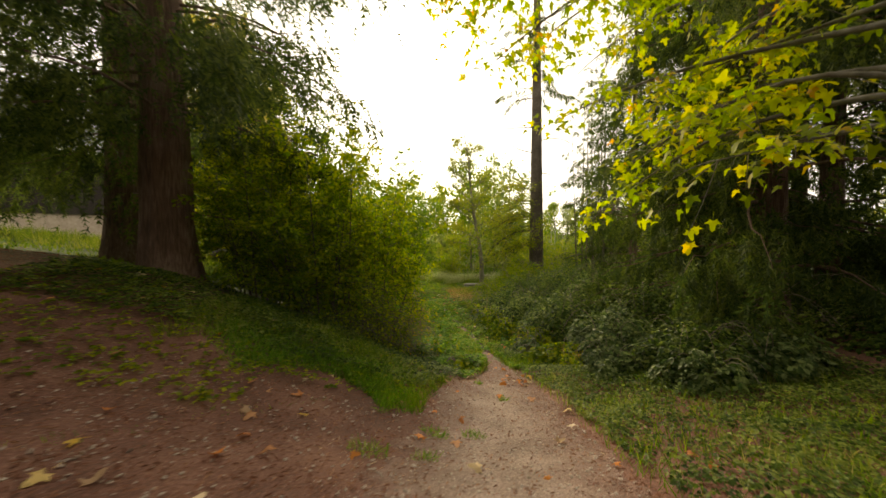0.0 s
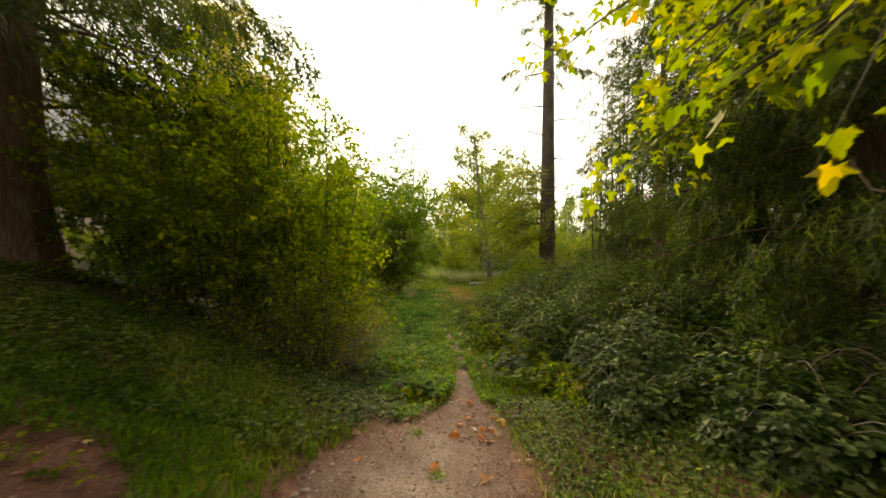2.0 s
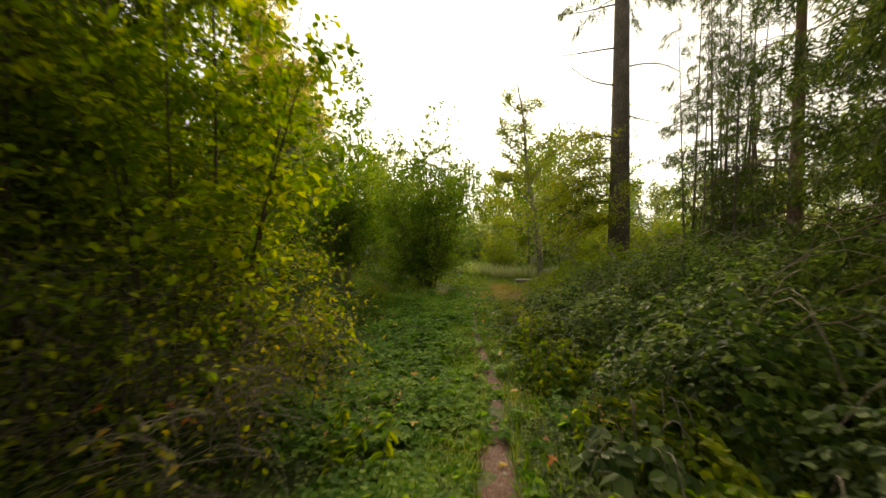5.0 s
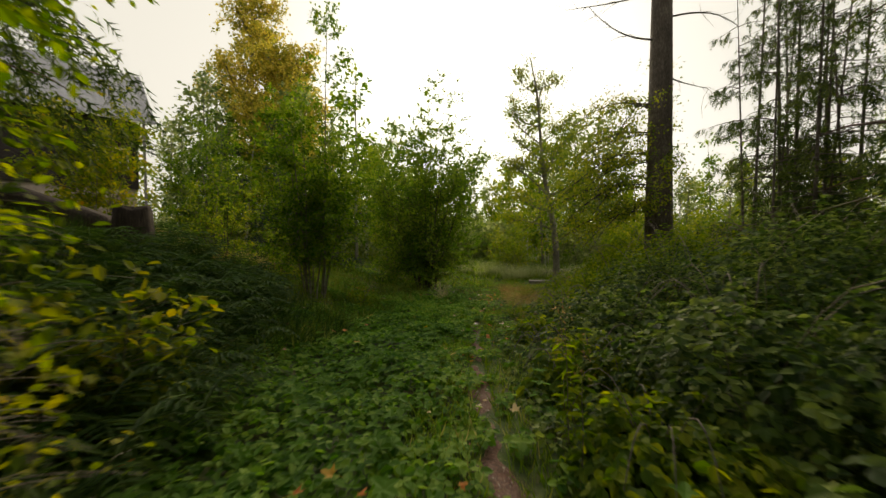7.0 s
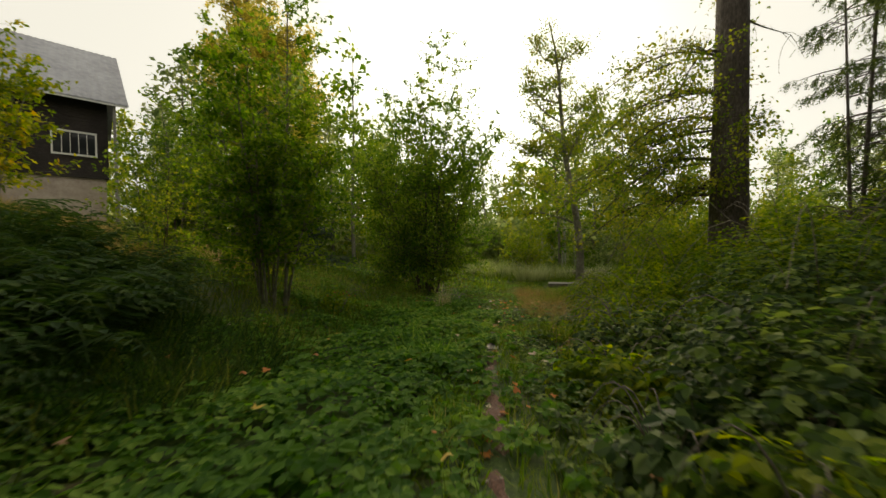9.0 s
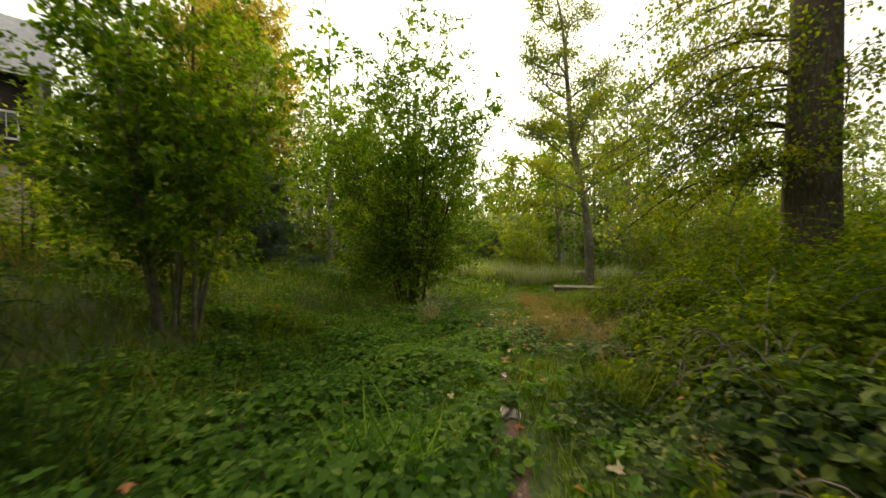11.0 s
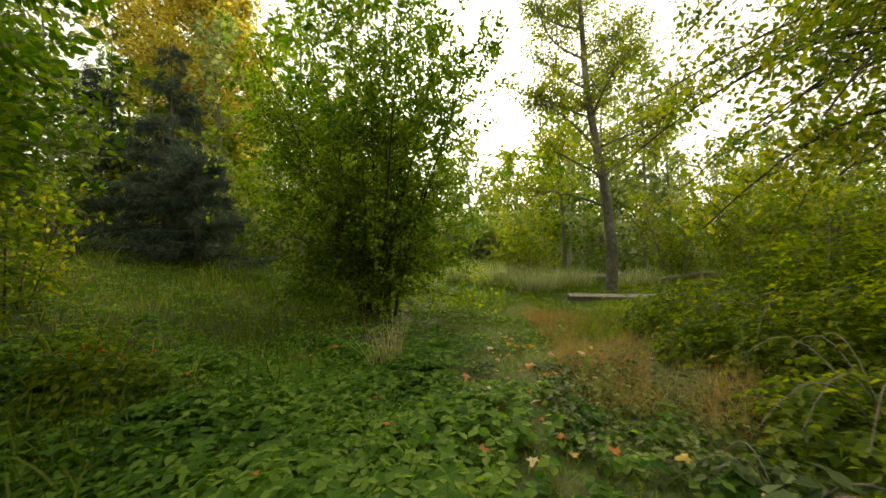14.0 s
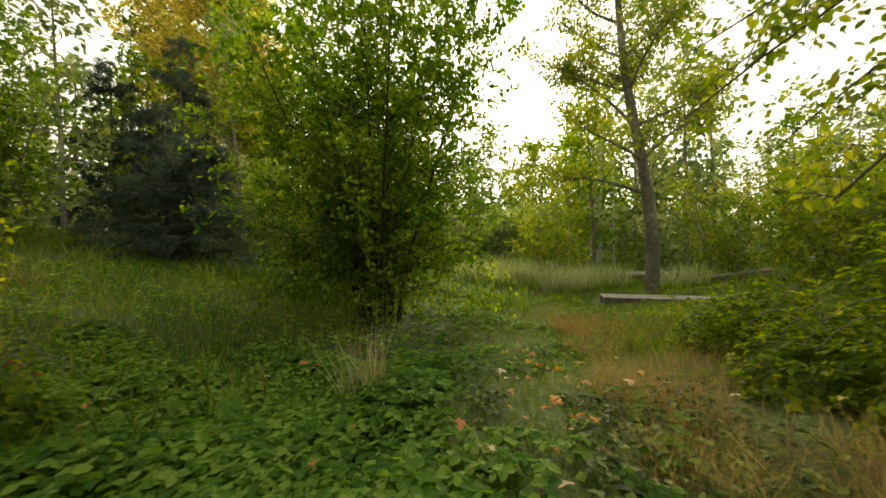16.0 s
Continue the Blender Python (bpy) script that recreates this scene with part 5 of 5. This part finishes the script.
for k, (x, y, h, n) in enumerate(((3.55, 11.7, 1.55, 4), (3.75, 6.8, 0.75, 5), (3.9, 16.4, 0.9, 5), (4.2, 18.9, 0.8, 6), (1.35, 8.9, 0.9, 4), (3.6, 9.0, 0.8, 4))):
    tall_weed(x, y, h, n, 800 + k, BUSH_LEAF, "tall weed with narrow leaves and dry tan seed heads")
grass("dry_grass", 9000, -12, -4.5, 17.2, 25, lambda x, y: blotch(x * 0.8, y * 0.8, 5) > -0.5, 0.55, DRY_GRASS, 522, "rusty dry bracken and grass on the bank", 0.016, 0.5)
herbs("herb_carpet", 3200, 1.8, 6.2, 23.5, 31, lambda x, y: blotch(x * 2, y * 2, 7) > 0.1, 0.16, 0.08, HERB_LEAF, 508, "scattered herbs in the trail grass", DIAMOND)
grass("grass", 26000, 4.8, 14, 24.5, 34, lambda x, y: (x > path_x(y) + 1.2) & ~((x > 6.2) & (x < 11.2) & (np.abs(y - 29.05 + 0.15 * (x - 7.9)) < 0.5)), 0.16, GRASS_LEAF, 523, "short wet grass round the boardwalk", 0.02)
herbs("herb_carpet", 3000, 5.0, 14, 24, 34, lambda x, y: (blotch(x * 2, y * 2, 3) > 0) & ~((x > 6.0) & (x < 10) & (np.abs(y - 29.05 + 0.15 * (x - 7.9)) < 0.6)), 0.25, 0.09, BUSH_LEAF, 509, "low plants round the boardwalk", DIAMOND)
for k, (x, y, n, h) in enumerate(((6.0, 31.5, 700, 1.0), (4.6, 33.0, 800, 1.1), (7.6, 32.6, 700, 0.9), (9.6, 31.6, 500, 0.8), (3.2, 34.5, 800, 1.1))):
    grass("reed_clump", n, x - 0.9, x + 0.9, y - 0.5, y + 0.5, lambda px, py, x=x, y=y: ((px - x) / 0.9) ** 2 + ((py - y) / 0.5) ** 2 < 1, h, SEDGE, 560 + k, "clump of pale marsh reeds and sedge", 0.02, 0.3)
clump("bush", -3.6, 22.6, "light yellow-green shrub on the bank", "bush", 8, 2.4, 1.2, 0.015, BIRCH_LEAF, BUSH_BARK, 0.1, 851, 20, 1.0, 24, start=0.1, foot=0.5, shape=DIAMOND)
clump("bush", -5.6, 21.0, "light yellow-green shrub on the bank", "bush", 8, 3.4, 1.3, 0.015, BIRCH_LEAF, BUSH_BARK, 0.1, 853, 20, 1.1, 22, start=0.1, foot=0.5, shape=DIAMOND)
# loose shoots with broad leaves close to the path
for k, (x, y, rx, ry, h, n) in enumerate(((3.45, 7.9, 0.5, 0.55, 0.35, 75), (3.55, 8.7, 0.4, 0.5, 0.45, 60), (3.75, 13.0, 0.45, 0.55, 0.5, 70), (3.8, 14.1, 0.4, 0.5, 0.5, 60), (5.0, 17.6, 0.6, 0.5, 0.7, 80), (4.6, 19.9, 0.4, 0.4, 0.3, 36), (1.55, 7.7, 0.3, 0.3, 0.25, 40))):
    bramble(x, y, rx, ry, h, n, 860 + k, SALAL_LEAF if k % 2 else BUSH_LEAF, 0.14, "loose bramble shoot with broad pale green leaves", "bramble_shoot")
grass("grass_tussock", 420, 3.55, 4.45, 18.0, 18.9, lambda x, y: ((x - 4.0) / 0.42) ** 2 + ((y - 18.45) / 0.4) ** 2 < 1, 0.6, BANK_GRASS, 532, "tussock of long brownish rush blades", 0.01, 0.35)
g = np.random.default_rng(610)
n = 9000
tx, ty = g.uniform(-8, 17, n), g.uniform(49, 62, n)
tp3 = np.stack([tx, ty, land(tx, ty) + 4.2 * g.random(n)], -1)
tagged(new("thicket", foliage("thicket", tp3, g.normal(0, 1, (n, 3)), g.normal(0, 1, (n, 3)) + np.array([0, 0, 1.0]), g.uniform(0.4, 0.8, n), DIAMOND, HAZED_FAR_LEAF, 1.3)), "tangled green thicket closing the far meadow", "bushes", kind="stuff")
for k in range(34):
    y = float(g.uniform(19.6, 25))
    x = float(path_x(y) + g.normal(0.1, 0.3))
    ob = new("fallen_leaf", FALL_MESH[k % 6])
    sz = float(g.uniform(0.06, 0.13))
    ob.matrix_world = Matrix.Translation((x, y, float(land(x, y)) + 0.1)) @ Euler((g.normal(0, 0.25), g.normal(0, 0.25), g.uniform(0, 6.28))).to_matrix().to_4x4() @ Matrix.Diagonal((sz, sz, sz, 1))
    tagged(ob, "dry curled fallen maple leaf, tan to orange", "leaf", "fallen leaves")
RED = rough_material("red_fruit", [(0.3, (0.5, 0.05, 0.02)), (0.7, (0.7, 0.1, 0.04))], 20, rough=0.4, bump=0.05)
rose = bramble(-0.9, 21.6, 0.6, 0.6, 0.6, 260, 871, BUSH_LEAF, 0.07, "low wild rose with small red hips", "rose_bush")
for k in range(12):
    g = np.random.default_rng(880 + k)
    bm = bmesh.new()
    bmesh.ops.create_icosphere(bm, subdivisions=2, radius=0.014)
    a, r = g.random() * 6.28, g.uniform(0.15, 0.45)
    spot = Vector((r * math.cos(a), r * math.sin(a), 0.62 * math.sqrt(1 - (r / 0.6) ** 2)))
    for v in bm.verts:
        v.co.z *= 1.3
        v.co += spot
    hip = bpy.data.meshes.new("rose_hip")
    bm.to_mesh(hip)
    bm.free()
    hip.materials.append(RED)
    under("rose_hip", hip, rose, "red hip")


# leafy herb plants standing out of the carpet
HERB_PLANTS = []
for k in range(4):
    g = np.random.default_rng(930 + k)
    root = thing("herb_plant", ground_at(1.2 + 0.25 * k, 13.5 + 0.6 * k), "leafy green herb with toothed leaves in whorls", "plant", "leafy herbs")
    tall = g.uniform(0.3, 0.42)
    p, r = stem(g, tall + 0.15, g.normal(0, 0.05, 2), 0.004, 6)
    v, q = tube(p, r, 4)
    under("stem", mesh_of("stem", v, [q], HERB_LEAF, True), root)
    for tier in range(4):
        c = p[2 + tier]
        for i in range(4):
            a = tier * 0.8 + i * 1.571 + g.normal(0, 0.2)
            out = np.array([[-0.3 * math.cos(a), -0.3 * math.sin(a), 1.0]]) + g.normal(0, 0.15, (1, 3))
            under("leaf", foliage("leaf", c[None], [(math.cos(a), math.sin(a), 0.25 - 0.12 * (3 - tier))], out, [(0.15 - 0.022 * tier) * g.uniform(0.8, 1.15)], OVAL, HERB_LEAF, 0.95), root)
    HERB_PLANTS.append(root)
g = np.random.default_rng(940)
for k in range(120):
    y = float(9.6 + 15 * g.random())
    x = float(path_x(y) - 0.5 - np.interp(y, [9, 13, 18, 25], [0.9, 2.2, 3.6, 4.0]) * g.random())
    if k % 6 == 0:
        x = float(path_x(y) + g.uniform(0.5, 1.2))
    sc = float(g.uniform(0.6, 1.15))
    copy_thing(HERB_PLANTS[k % 4], Matrix.Translation(ground_at(x, y)) @ Euler((g.normal(0, 0.1), g.normal(0, 0.1), g.uniform(0, 6.28))).to_matrix().to_4x4() @ Matrix.Diagonal((sc, sc, sc, 1)))
